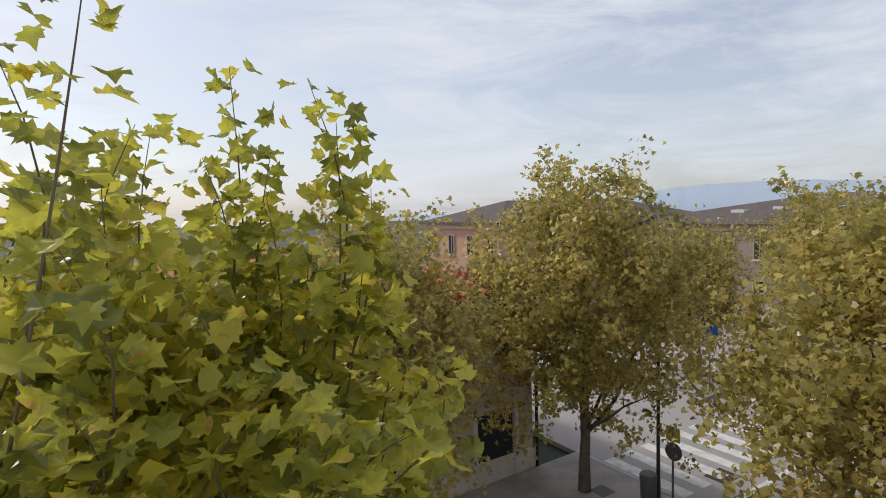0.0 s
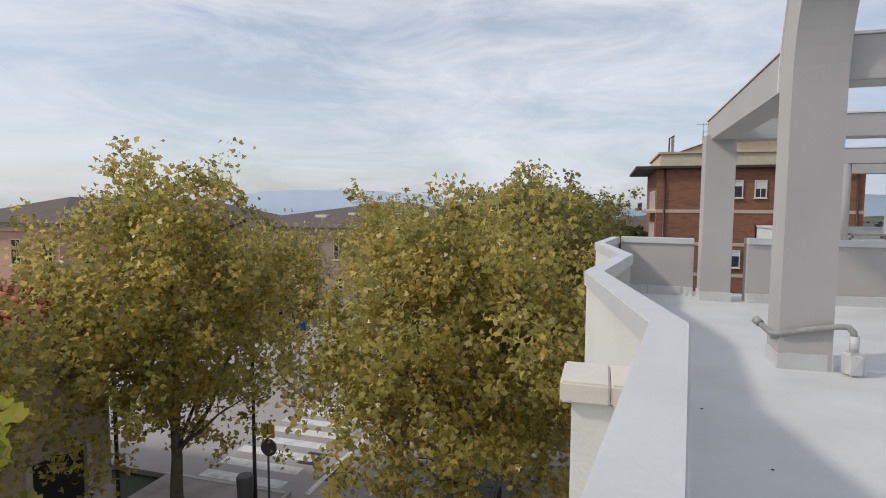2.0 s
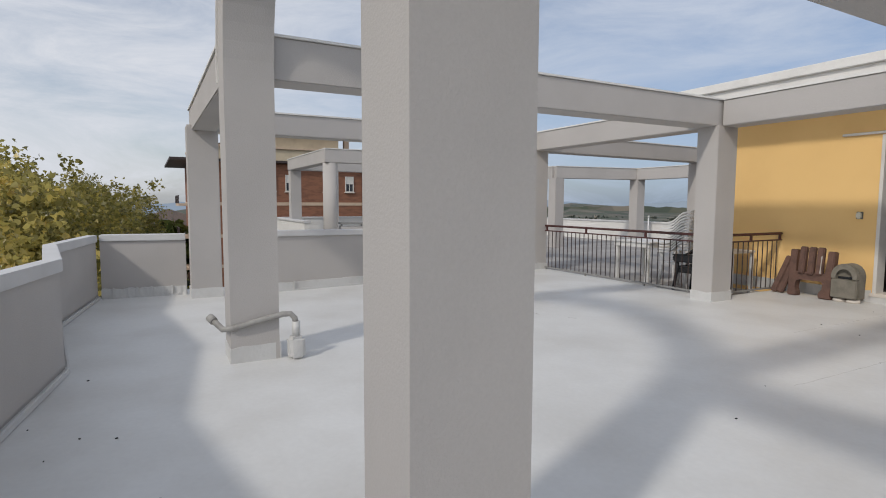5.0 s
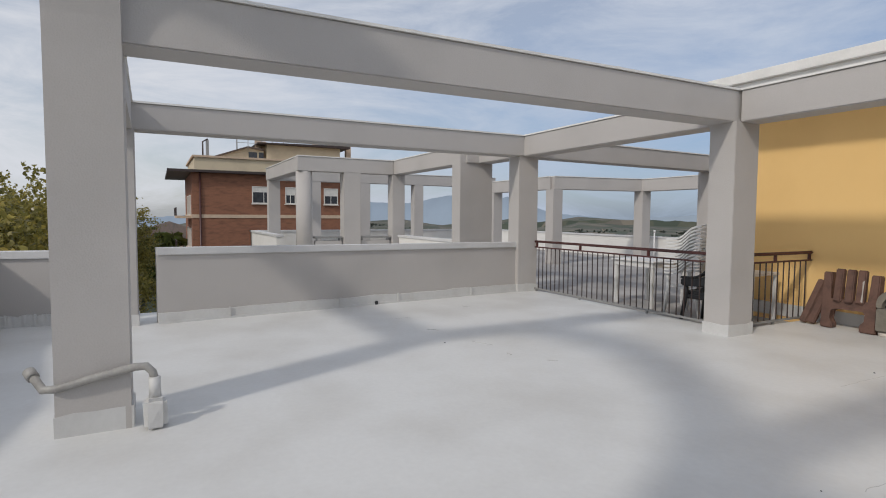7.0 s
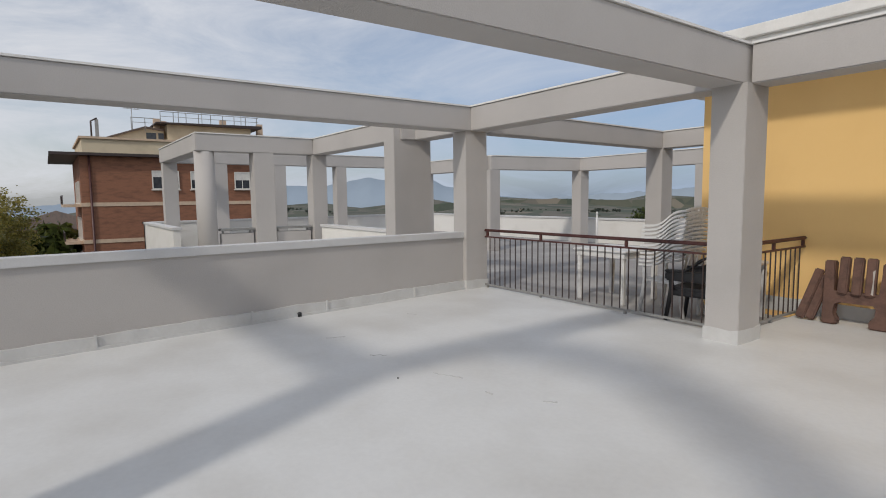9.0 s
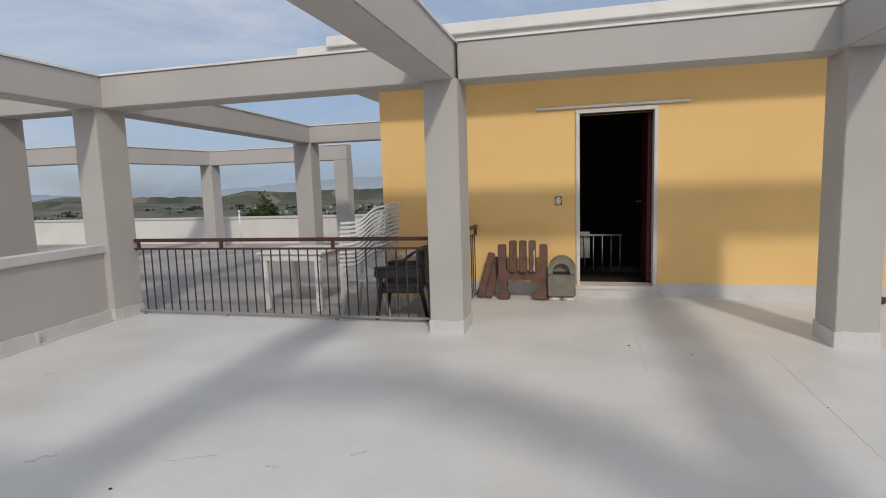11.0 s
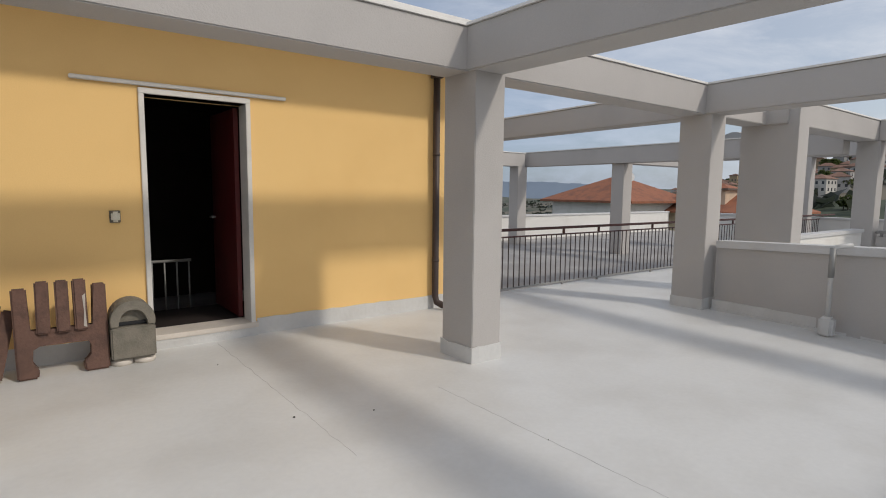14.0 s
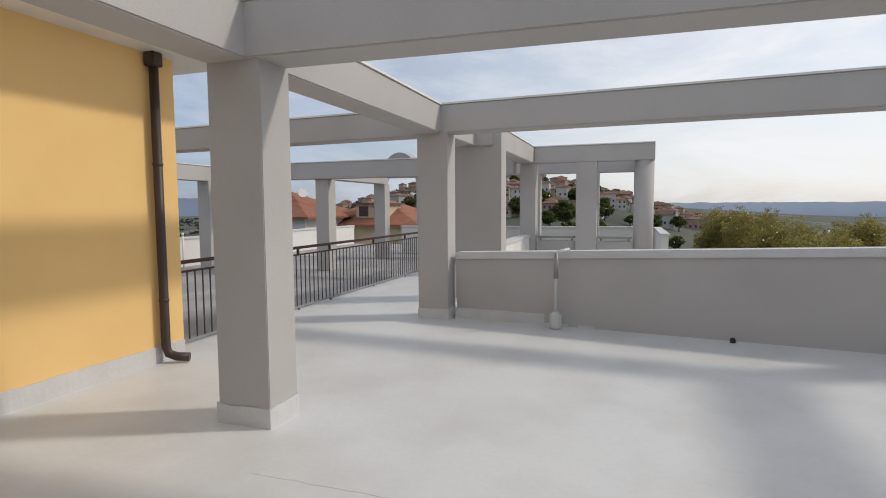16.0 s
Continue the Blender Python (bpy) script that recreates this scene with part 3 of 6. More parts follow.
low_wall("north", -24, 17.0, 15.5, 15.7, 0.72)
CX = -3.26
for s, nm in ((-1, "west"), (1, "east")):
    def X(d):
        return CX + s * d
    wing = empty("wing_pergola", "grey plastered pergola of the neighbouring roof terrace", "pergola", "wing pergolas", kind="structure")

    def xs(d0, d1):
        return tuple(sorted((X(d0), X(d1))))
    column(*xs(7.25, 7.6), 5.95, 6.72, -0.02, TOP - 0.004, wing, plinth=False)
    beam((X(5.7), YB), (X(7.25), YB), 0.33, SOFFIT, TOP, wing)
    column(*xs(11.1, 11.45), 6.05, 6.4, -0.02, SOFFIT, wing, plinth=False)
    column(*xs(11.1, 11.45), 4.72, 5.16, -0.02, SOFFIT, wing, plinth=False)
    column(*xs(11.1, 11.5), 3.55, 3.95, -0.02, SOFFIT, wing, True, plinth=False)
    beam((X(7.2), 6.25), (X(11.45), 6.25), 0.34, SOFFIT, TOP, wing)
    beam((X(11.27), 6.08), (X(11.27), 3.55), 0.34, SOFFIT, TOP, wing)
    beam((X(11.44), 3.74), (X(15.6), 3.74), 0.34, SOFFIT, TOP, wing)
    for y in (3.6, 4.9, 6.6, 8.6):
        column(*xs(15.3, 15.62), y, y + 0.35, -0.02, SOFFIT, wing, plinth=False)
    beam((X(15.46), 3.9), (X(15.46), 12.0), 0.33, SOFFIT, TOP, wing)
    # inner north pergola
    column(*xs(6.0, 6.4), 12.0, 12.4, -0.08, SOFFIT, wing, plinth=False)
    beam((X(5.85), YB + 0.17), (X(6.2), 12.3), 0.33, SOFFIT - 0.003, TOP - 0.003, wing)
    beam((X(3.0), 12.2), (X(6.1), 12.2), 0.33, SOFFIT, TOP, wing)
    # lower outer pergola
    for d, y in ((6.2, 14.3), (10.2, 14.3), (10.7, 11.1), (14.0, 11.1)):
        column(*xs(d, d + 0.36), y, y + 0.36, -0.08, 2.2, wing, plinth=False)
    beam((X(6.2), 14.48), (X(10.5), 14.48), 0.32, 2.2, 2.58, wing)
    if nm == "west":
        beam((X(10.4), 14.48), (X(10.9), 11.2), 0.32, 2.202, 2.582, wing)
    else:
        beam((7.52, 14.48), (7.42, 6.43), 0.32, 2.202, 2.602, wing)
    beam((X(10.9), 11.28), (X(14.3), 11.28), 0.32, 2.2, 2.58, wing)
    low_wall("wing_front_" + nm, *xs(7.4, 10.9), 6.15, 6.3, 0.86)
    low_wall("wing_far_" + nm, *xs(16.2, 16.4), 3.2, 11.5, 0.86)
    low_wall("wing_street_" + nm, *xs(12, 16.4), 3.2, 3.35, 0.86)
    for y0, y1 in ((4.0, 4.68), (5.2, 6.0)):
        tagged(box_part("wall_infill_" + nm, (*xs(11.2, 11.35), y0, y1, -0.02, 0.72), M_PLASTER), "grey infill panel between pergola columns", "wall", kind="structure")
        hr = empty("hand_rail", "grey metal rail on the infill panel", "rail", "infill rails")
        box_part("bar", (*xs(11.16, 11.40), y0 - 0.02, y1 + 0.02, 0.78, 0.83), M_GREYMETAL, hr, bevel=0.01)
        for y in (y0 + 0.03, y1 - 0.07):
            box_part("bracket", (*xs(11.25, 11.3), y, y + 0.04, 0.70, 0.785), M_GREYMETAL, hr)

# arch of the next block further east
far_arch = empty("far_pergola_arch", "grey plastered arch of the next block's pergola", "pergola", kind="structure")
fa = part("arch", arch_ring(1.57, 1.95, -0.2, 0.2), M_PLASTER, far_arch)
fa.matrix_basis = pose(23.5, 16.0, 0.1, 0, 0, 60) @ Matrix.Translation((3.04, 0, 0))
for sx in (-1, 1):
    o = box_part("column", (-0.19, 0.19, -0.2, 0.2, -6.0, 2.52), M_PLASTER, far_arch)
    o.matrix_basis = pose(23.5, 16.0, 0, 0, 0, 60) @ Matrix.Translation((1.76 * sx, 0, 0))

# white strip where the dividing wall meets the column
tagged(box_part("trim_white_strip", (2.70, 2.765, 6.205, 6.27, 0.0, 0.80), M_WHITE, bevel=0.006), "white upright strip between wall and column", "trim", kind="structure")

# ---- stair house ----
YW = 8.32
DX0, DX1, DZ0, DZ1 = -3.67, -2.72, 0.13, 2.30
bm = bmesh.new()
add_box(bm, -6.28, DX0, YW, YW + 0.25, -0.1, 2.95)
add_box(bm, DX1, -0.18, YW, YW + 0.25, -0.1, 2.95)
add_box(bm, DX0, DX1, YW, YW + 0.25, DZ1, 2.95)
add_box(bm, DX0, DX1, YW, YW + 0.25, -0.1, DZ0)
tagged(part("wall_stair_house_front", bm, M_YELLOW), "ochre yellow rendered stair house wall", "wall", kind="structure")
for nm, d in (("west", (-6.28, -6.03, YW + 0.25, 12.4, -0.1, 2.95)), ("east", (-0.43, -0.18, YW + 0.25, 12.4, -0.1, 2.95)), ("back", (-6.03, -0.43, 12.15, 12.4, -0.1, 2.95))):
    tagged(box_part("wall_stair_house_" + nm, d, M_YELLOW), "ochre yellow rendered stair house wall", "wall", kind="structure")
tagged(box_part("roof_slab", (-7.1, 0.3, YW - 0.70, 12.7, 2.95, 3.24), M_WHITE, bevel=0.01), "white overhanging stair house roof slab", "roof", kind="structure")
tagged(box_part("roof_fascia", (-6.66, 0.3, YW - 0.76, YW - 0.695, 3.2, 3.33), M_WHITE, bevel=0.008), "white stair house roof fascia", "trim", kind="structure")
# stairwell surfaces, coloured nearly black to give the shade behind the door
tagged(box_part("ceiling_stair_house", (-6.02, -0.44, YW + 0.26, 12.14, 2.6, 2.7), M_INSIDE_SHADE), "stairwell ceiling with shade in its colour", "ceiling", kind="structure")
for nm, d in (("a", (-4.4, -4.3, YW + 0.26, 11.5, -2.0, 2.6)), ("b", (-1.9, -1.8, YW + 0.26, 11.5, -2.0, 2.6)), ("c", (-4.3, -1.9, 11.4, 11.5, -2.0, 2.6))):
    tagged(box_part("wall_stairwell_" + nm, d, M_INSIDE_SHADE), "stairwell wall with shade in its colour", "wall", kind="structure")
tagged(box_part("floor_stair_landing", (-4.3, -1.9, YW + 0.25, YW + 1.15, 0.0, 0.12), M_INSIDE_SHADE), "stair landing with shade in its colour", "floor", kind="structure")
tagged(box_part("floor_stair_bottom", (-4.3, -1.9, YW + 1.15, 11.4, -2.0, -1.9), M_INSIDE_SHADE), "stairwell bottom with shade in its colour", "floor", kind="structure")
bm = bmesh.new()
rnd = random.Random(5)
for xa, xb in ((-6.28, DX0 - 0.03), (DX1 + 0.03, -0.18)):
    k = 24
    line = [(xa + (xb - xa) * i / k, YW + 0.002) for i in range(k + 1)]
    ribbon(bm, line, [(x, y - 0.014 + rnd.uniform(-.003, .003)) for x, y in line], -0.01, [0.165 + rnd.uniform(-0.006, 0.006) for _ in line])
tagged(part("trim_wall_upturn", bm, M_RESIN), "grey resin upturn along the yellow wall", "trim", kind="structure")
# door frame, threshold and open leaf
door = empty("door_1", "open dark red stair house door in a white frame", "door", kind="structure")
F = 0.034
box_part("frame_jamb", (DX0 - 0.01, DX0 + F, YW - 0.025, YW + 0.2, DZ0, DZ1), M_DOORFRAME, door, "white jamb", 0.004)
box_part("frame_jamb", (DX1 - F, DX1 + 0.01, YW - 0.025, YW + 0.2, DZ0, DZ1), M_DOORFRAME, door, "white jamb", 0.004)
box_part("frame_head", (DX0 - 0.01, DX1 + 0.01, YW - 0.0249, YW + 0.2, DZ1, DZ1 + 0.05), M_DOORFRAME, door, "white head", 0.004)
box_part("threshold", (DX0 - 0.03, DX1 + 0.03, YW - 0.06, YW + 0.26, DZ0 - 0.045, DZ0 + 0.004), M_MARBLE, door, "worn stone threshold", 0.006)
leaf = box_part("door_leaf", (DX1 - F - 0.05, DX1 - F - 0.005, YW + 0.22, YW + 1.08, DZ0 + 0.02, DZ1 - 0.02), M_DOORRED, door, "dark red panel swung inwards", 0.004)
bm = bmesh.new()
add_tube(bm, [(DX1 - F - 0.05, YW + 0.98, 1.16), (DX1 - F - 0.11, YW + 0.98, 1.16), (DX1 - F - 0.11, YW + 0.86, 1.16)], 0.011, 8)
part("handle", bm, M_GREYMETAL, leaf, "metal lever handle")
step = box_part("door_step", (DX0 - 0.02, DX1 + 0.02, YW - 0.05, YW, -0.01, DZ0 - 0.045), M_RESIN)
tagged(step, "grey resin-coated step below the door", "step", kind="structure")
# stair guard inside
guard = empty("stair_guard", "grey metal stair guard rail inside the doorway", "railing")
for i in range(10):
    bm = bmesh.new()
    x = -4.2 + i * 0.125
    add_tube(bm, [(x, YW + 1.12, 0.12), (x, YW + 1.12, 0.66)], 0.009, 6)
    part("baluster", bm, M_GREYMETAL, guard)
bm = bmesh.new()
add_tube(bm, [(-4.28, YW + 1.12, 0.67), (-3.05, YW + 1.12, 0.67)], 0.016, 8)
part("top_bar", bm, M_GREYMETAL, guard)
box_part("board", (-3.98, -3.5, YW + 1.15, YW + 1.17, 0.33, 0.72), M_PAPER, guard, "grey green board behind the bars")
# wall fittings
rod = box_part("awning_rail", (-4.18, -2.35, YW - 0.035, YW, 2.365, 2.40), M_DOORFRAME, bevel=0.006)
tagged(rod, "thin white rail fixed above the door", "rail")
sw = empty("light_switch", "stained ivory outdoor light switch on the yellow wall", "switch")
# plate added behind the housing to draw the switch's dark outline
box_part("rim_plate", (-3.942, -3.858, YW - 0.014, YW, 1.172, 1.278), M_STONE, sw, "dark plate added as a rim round the switch", bevel=0.004)
box_part("housing", (-3.934, -3.866, YW - 0.06, YW - 0.014, 1.18, 1.27), M_SWITCH, sw, bevel=0.016)
box_part("rocker", (-3.925, -3.875, YW - 0.066, YW - 0.059, 1.20, 1.25), M_SWITCH, sw, bevel=0.002)
dp = empty("downpipe", "dark brown rain downpipe at the yellow wall corner", "downpipe")
bm = bmesh.new()
add_tube(bm, [(-0.48, YW - 0.07, 2.86), (-0.48, YW - 0.07, 0.16), (-0.47, YW - 0.09, 0.09), (-0.44, YW - 0.16, 0.06), (-0.38, YW - 0.26, 0.05)], 0.042, 12)
part("pipe", bm, M_DARKPIPE, dp)
box_part("hopper", (-0.54, -0.42, YW - 0.13, YW - 0.01, 2.82, 2.95), M_DARKPIPE, dp, bevel=0.01)
for z in (0.6, 1.9):
    bm = bmesh.new()
    add_tube(bm, [(-0.48, YW - 0.07, z), (-0.48, YW - 0.07, z + 0.03)], 0.047, 12)
    part("clip", bm, M_DARKPIPE, dp)
# roof aerial
an = empty("aerial", "thin metal television aerial on the stair house roof", "aerial")
bm = bmesh.new()
add_tube(bm, [(-2.15, 10.0, 3.3), (-2.15, 10.0, 4.28)], 0.015, 6)
part("mast", bm, M_GREYMETAL, an)
bm = bmesh.new()
add_tube(bm, [(-2.75, 9.9, 3.9), (-1.2, 10.1, 4.04)], 0.012, 6)
part("boom", bm, M_GREYMETAL, an)
for i in range(8):
    bm = bmesh.new()
    x = -2.7 + i * 0.2
    z = 3.91 + i * 0.014
    add_tube(bm, [(x + 0.03, 9.5, z), (x - 0.03, 10.5, z + 0.04)], 0.006, 5)
    part("element", bm, M_GREYMETAL, an)
# ---- railings ----
def railing(name, a, b, label, posts, step=0.115, z=0.0):
    r = empty(name, label, "railing")
    a, b = Vector((*a, 0)), Vector((*b, 0))
    d, length = (b - a).normalized(), (b - a).length
    rot = Matrix.Rotation(math.atan2(d.y, d.x), 4, "Z")

    def bar(nm, s0, s1, w, z0, z1, mat, bev=0.006):
        box_part(nm, (s0, s1, -w / 2, w / 2, z0, z1), mat, r, bevel=bev, m=Matrix.Translation(a) @ rot)
    bar("handrail", 0, length, 0.055, z + 0.895, z + 0.935, M_RAIL, 0.012)
    bar("upper_bar", 0, length, 0.03, z + 0.80, z + 0.822, M_RAIL, 0.003)
    bar("lower_bar", 0, length, 0.035, z + 0.035, z + 0.06, M_GREYMETAL, 0.003)
    for s in posts:
        bar("spacer", s - 0.018, s + 0.018, 0.03, z + 0.822, z + 0.895, M_RAIL, 0.003)
    n = int(length / step)
    me = None
    for i in range(1, n):
        p = a + d * (i * length / n)
        if me is None:
            bm = bmesh.new()
            add_box(bm, -0.006, 0.006, -0.006, 0.006, z + 0.06, z + 0.80)
            o = part("baluster", bm, M_BALUSTER, r)
            me = o.data
        else:
            o = new("baluster", me)
            o.parent = r
        o.matrix_basis = Matrix.Translation(p) @ rot
    for s in posts:
        p = a + d * s
        box_part("foot", (p.x - 0.015, p.x + 0.015, p.y - 0.015, p.y + 0.015, -0.08, z + 0.036), M_GREYMETAL, r)
    return r


railing("railing", (-8.92, 6.66), (-5.08, 6.66), "brown painted metal railing between two columns", (0.06, 1.22, 2.64, 3.75))
railing("railing", (-4.98, 6.70), (-4.98, 8.30), "short brown metal railing running to the yellow wall", (0.05, 0.8, 1.55))
railing("railing", (-0.16, 8.60), (9.2, 8.60), "long brown painted metal railing along the roof edge", (0.05, 1.0, 2.48, 3.37, 4.97, 6.5, 8.1, 9.1))
railing("railing", (9.2, 8.60), (14.0, 8.60), "brown painted metal railing further along the roof edge", (1.1, 2.5, 3.9))

# raised seams of the floor coating
M_SEAM = material("grimy_seam", (0.56, 0.555, 0.54), 0.7, 0.15, 6, 40, 0.3)
for x, y0, y1 in ((-2.1, 3.6, 6.0), (-3.12, 5.4, 8.2)):
    bm = bmesh.new()
    line = [(x + 0.02 * noise.noise((i * 0.37, x, 0)), y0 + (y1 - y0) * i / 60) for i in range(61)]
    ribbon(bm, line, [(a + 0.0035 + 0.002 * noise.noise((i * 0.9, x, 3)), b) for i, (a, b) in enumerate(line)], -0.01, 0.0012)
    tagged(part("trim_floor_seam", bm, M_SEAM), "thin grimy seam in the resin floor", "seam", kind="structure")
for x, y, rz, ln in ((-5.71, 3.55, 0.5, 0.28), (-7.42, 3.36, 1.2, 0.2), (-6.57, 3.39, 0.9, 0.16), (-4.8, 3.78, 0.8, 0.1), (-5.2, 3.55, 0.2, 0.08), (-7.9, 4.6, 0.3, 0.14)):
    bm = bmesh.new()
    line = [(ln * (i / 8 - 0.5), 0.03 * noise.noise((i * 0.6, x, y))) for i in range(9)]
    ribbon(bm, line, [(a, b + 0.009 + 0.016 * abs(noise.noise((i * 1.3, y, 1)))) for i, (a, b) in enumerate(line)], -0.005, 0.003)
    bm.transform(pose(x, y, 0, 0, 0, math.degrees(rz)))
    tagged(part("floor_scuff", bm, M_SEAM), "worn scuff in the resin floor coating", "scuff", "floor scuffs")

# ---- pipes and drains ----
pp = empty("drain_pipe", "grey painted pipe strapped round the column foot", "pipe")
bm = bmesh.new()
add_tube(bm, [(-4.82, -0.24, 0.37), (-4.71, -0.17, 0.30), (-4.665, -0.10, 0.31), (-4.655, 0.12, 0.36), (-4.65, 0.32, 0.40), (-4.64, 0.385, 0.40), (-4.635, 0.42, 0.36), (-4.635, 0.43, 0.30)], 0.026, 10)
part("pipe", bm, M_PVC, pp)
bm = bmesh.new()
add_tube(bm, [(-4.85, -0.26, 0.39), (-4.80, -0.23, 0.36)], 0.036, 10)
part("collar", bm, M_PVC, pp)
bm = bmesh.new()
add_tube(bm, [(-4.635, 0.43, 0.33), (-4.635, 0.43, 0.20)], 0.036, 10)
part("sleeve", bm, M_RESIN, pp)
bm = bmesh.new()
add_box(bm, -4.71, -4.56, 0.36, 0.50, -0.01, 0.2)
bmesh.ops.bevel(bm, geom=bm.edges[:], offset=0.03, segments=3, affect="EDGES")
uneven(bm, 0.005, 3)
part("base", bm, M_RESIN, pp, "lumpy resin-coated base block")
vp = empty("vent_pipe", "grey painted vent pipe standing by the dividing wall", "pipe")
bm = bmesh.new()
add_tube(bm, [(2.13, 4.85, 0.18), (2.13, 4.85, 0.90), (2.14, 4.83, 0.94), (2.2, 4.70, 0.97)], 0.024, 10)
part("pipe", bm, M_RESIN, vp)
bm = bmesh.new()
add_tube(bm, [(2.13, 4.85, 0.62), (2.13, 4.85, 0.93)], 0.03, 10)
part("sleeve", bm, M_GREYMETAL, vp, "darker grey sleeve")
bm = bmesh.new()
add_box(bm, 2.06, 2.20, 4.78, 4.92, -0.01, 0.21)
bmesh.ops.bevel(bm, geom=bm.edges[:], offset=0.03, segments=3, affect="EDGES")
uneven(bm, 0.005, 3)
part("base", bm, M_RESIN, vp, "resin-coated base block")
for x, y in ((-8.66, 3.45), (2.0, 2.93)):
    bm = bmesh.new()
    add_tube(bm, [(x, y, 0.0), (x, y, 0.045), (x, y, 0.055)], [0.03, 0.027, 0.012], 10)
    tagged(part("drain_outlet", bm, M_BLACK), "small black drain outlet by the wall foot", "drain", "drain outlets")
# debris on the floor
rnd = random.Random(11)
for i, (x, y) in enumerate(((-2.72, 5.9), (-2.285, -0.455), (-4.714, -1.152), (-3.79, -1.39), (-3.5, -1.1), (-3.41, -0.91), (-3.255, -1.24), (-2.55, -0.7), (-1.86, -0.75), (-3.2, 6.1), (-2.1, 4.9), (-3.3, 7.5), (-2.2, 3.4), (-5.9, 3.2), (-1.9, 2.6))):
    bm = bmesh.new()
    s = rnd.uniform(0.005, 0.009)
    add_box(bm, -s, s, -s * 0.7, s * 0.7, 0, s * 0.9, m=Matrix.Translation((x, y, 0)) @ Matrix.Rotation(i, 4, "Z"))
    tagged(part("grit", bm, M_BLACK, bevel=0.002), "small dark crumb of grit on the resin floor", "debris", "grit crumbs")

# ---- bench parts by the yellow wall ----
YB0 = 7.98
bench = empty("bench_end", "brown concrete bench end with upright slats leaning on the wall", "bench")


def slab_profile(name, pts, y0, y1, mat, parent, tilt=0.0, at=(0, 0, 0), bevel=0.012, rz=0.0, label=""):
    """Solid from an outline in x and z."""
    bm = bmesh.new()
    a = [bm.verts.new((x, y0, z)) for x, z in pts]
    b = [bm.verts.new((x, y1, z)) for x, z in pts]
    bm.faces.new(a)
    bm.faces.new(b[::-1])
    k = len(pts)
    for i in range(k):
        bm.faces.new((a[(i + 1) % k], a[i], b[i], b[(i + 1) % k]))
    m = Matrix.Translation(at) @ Matrix.Rotation(rz, 4, "Z") @ Matrix.Rotation(tilt, 4, "X")
    for v in bm.verts:
        v.co = m @ v.co
    return part(name, bm, mat, parent, label, bevel)


H = [(-0.30, 0.0), (-0.165, 0.0), (-0.155, 0.06), (-0.21, 0.12), (-0.20, 0.23), (-0.15, 0.26), (0.17, 0.26), (0.20, 0.22), (0.195, 0.13), (0.13, 0.08), (0.14, 0.0), (0.31, 0.0), (0.31, 0.70), (0.215, 0.70), (0.215, 0.36), (-0.21, 0.36), (-0.21, 0.70), (-0.31, 0.70)]
slab_profile("end_frame", H, -0.06, 0.06, M_BENCHWOOD, bench, -0.1, (-4.34, YB0, 0.0))
for i, x in enumerate((-0.115, 0.01, 0.125)):
    sl = slab_profile("slat", [(x - 0.045, 0.33), (x + 0.045, 0.33), (x + 0.045, 0.74), (x - 0.045, 0.74)], -0.15, -0.07, M_BENCHWOOD, bench, -0.13, (-4.34, YB0 + 0.04, 0.0), rz=0.06 * (i - 1))
    if i == 2:
        slab_profile("scuff", [(x + 0.012, 0.36), (x + 0.034, 0.35), (x + 0.030, 0.5), (x + 0.036, 0.62), (x + 0.014, 0.6), (x + 0.02, 0.48)], -0.153, -0.149, M_BENCHPALE, sl, -0.13, (-4.34, YB0 + 0.04, 0.0), 0.001, 0.06, "pale scuffed strip")
for i, x in enumerate((-4.86, -4.76)):
    o = slab_profile("bench_plank", [(-0.045, 0.0), (0.045, 0.0), (0.045, 0.60 - 0.06 * i), (-0.045, 0.60 - 0.06 * i)], -0.03, 0.03, M_BENCHWOOD, None, -0.32, (x - 0.02, YB0 + 0.0, 0.012))
    o.data.transform(Matrix.Translation((x, 0, 0)) @ Matrix.Rotation(0.22, 4, "Y") @ Matrix.Translation((-x, 0, 0)))
    tagged(o, "brown concrete bench plank leaning on the yellow wall", "plank", "leaning bench planks")
bollard = empty("litter_bin", "weathered cast stone litter bin with an arched opening", "litter bin")
prof = [(-0.165, 0.05), (-0.06, 0.05), (-0.05, 0.075), (0.05, 0.075), (0.06, 0.05), (0.165, 0.05), (0.165, 0.385)]
arch = [(0.165 * math.cos(a), 0.385 + 0.165 * math.sin(a)) for a in [math.pi * i / 14 for i in range(1, 15)]]
slab_profile("back", prof + arch, 0.02, 0.20, M_STONE, bollard, 0, (-3.855, YB0 - 0.04, 0))
slab_profile("front", [(-0.165, 0.06), (0.165, 0.06), (0.165, 0.33), (-0.165, 0.33)], -0.05, 0.015, M_STONE, bollard, 0, (-3.855, YB0 - 0.04, 0))
hood_o = [(0.165 * math.cos(a), 0.385 + 0.165 * math.sin(a)) for a in [math.pi * i / 14 for i in range(15)]]
hood_i = [(0.105 * math.cos(a), 0.375 + 0.105 * math.sin(a)) for a in [math.pi * i / 14 for i in range(14, -1, -1)]]
slab_profile("hood", [(0.165, 0.335)] + hood_o + [(-0.165, 0.335), (-0.105, 0.335)] + hood_i + [(0.105, 0.335)], -0.05, 0.02, M_STONE, bollard, 0, (-3.855, YB0 - 0.04, 0), 0.006)
# solid black strip put in for the shade inside the slot
slab_profile("opening", [(-0.10, 0.335), (0.10, 0.335), (0.10, 0.365), (-0.10, 0.365)], 0.010, 0.0205, M_BLACK, bollard, 0, (-3.855, YB0 - 0.04, 0), 0.001, 0, "black strip standing for the shade in the slot")
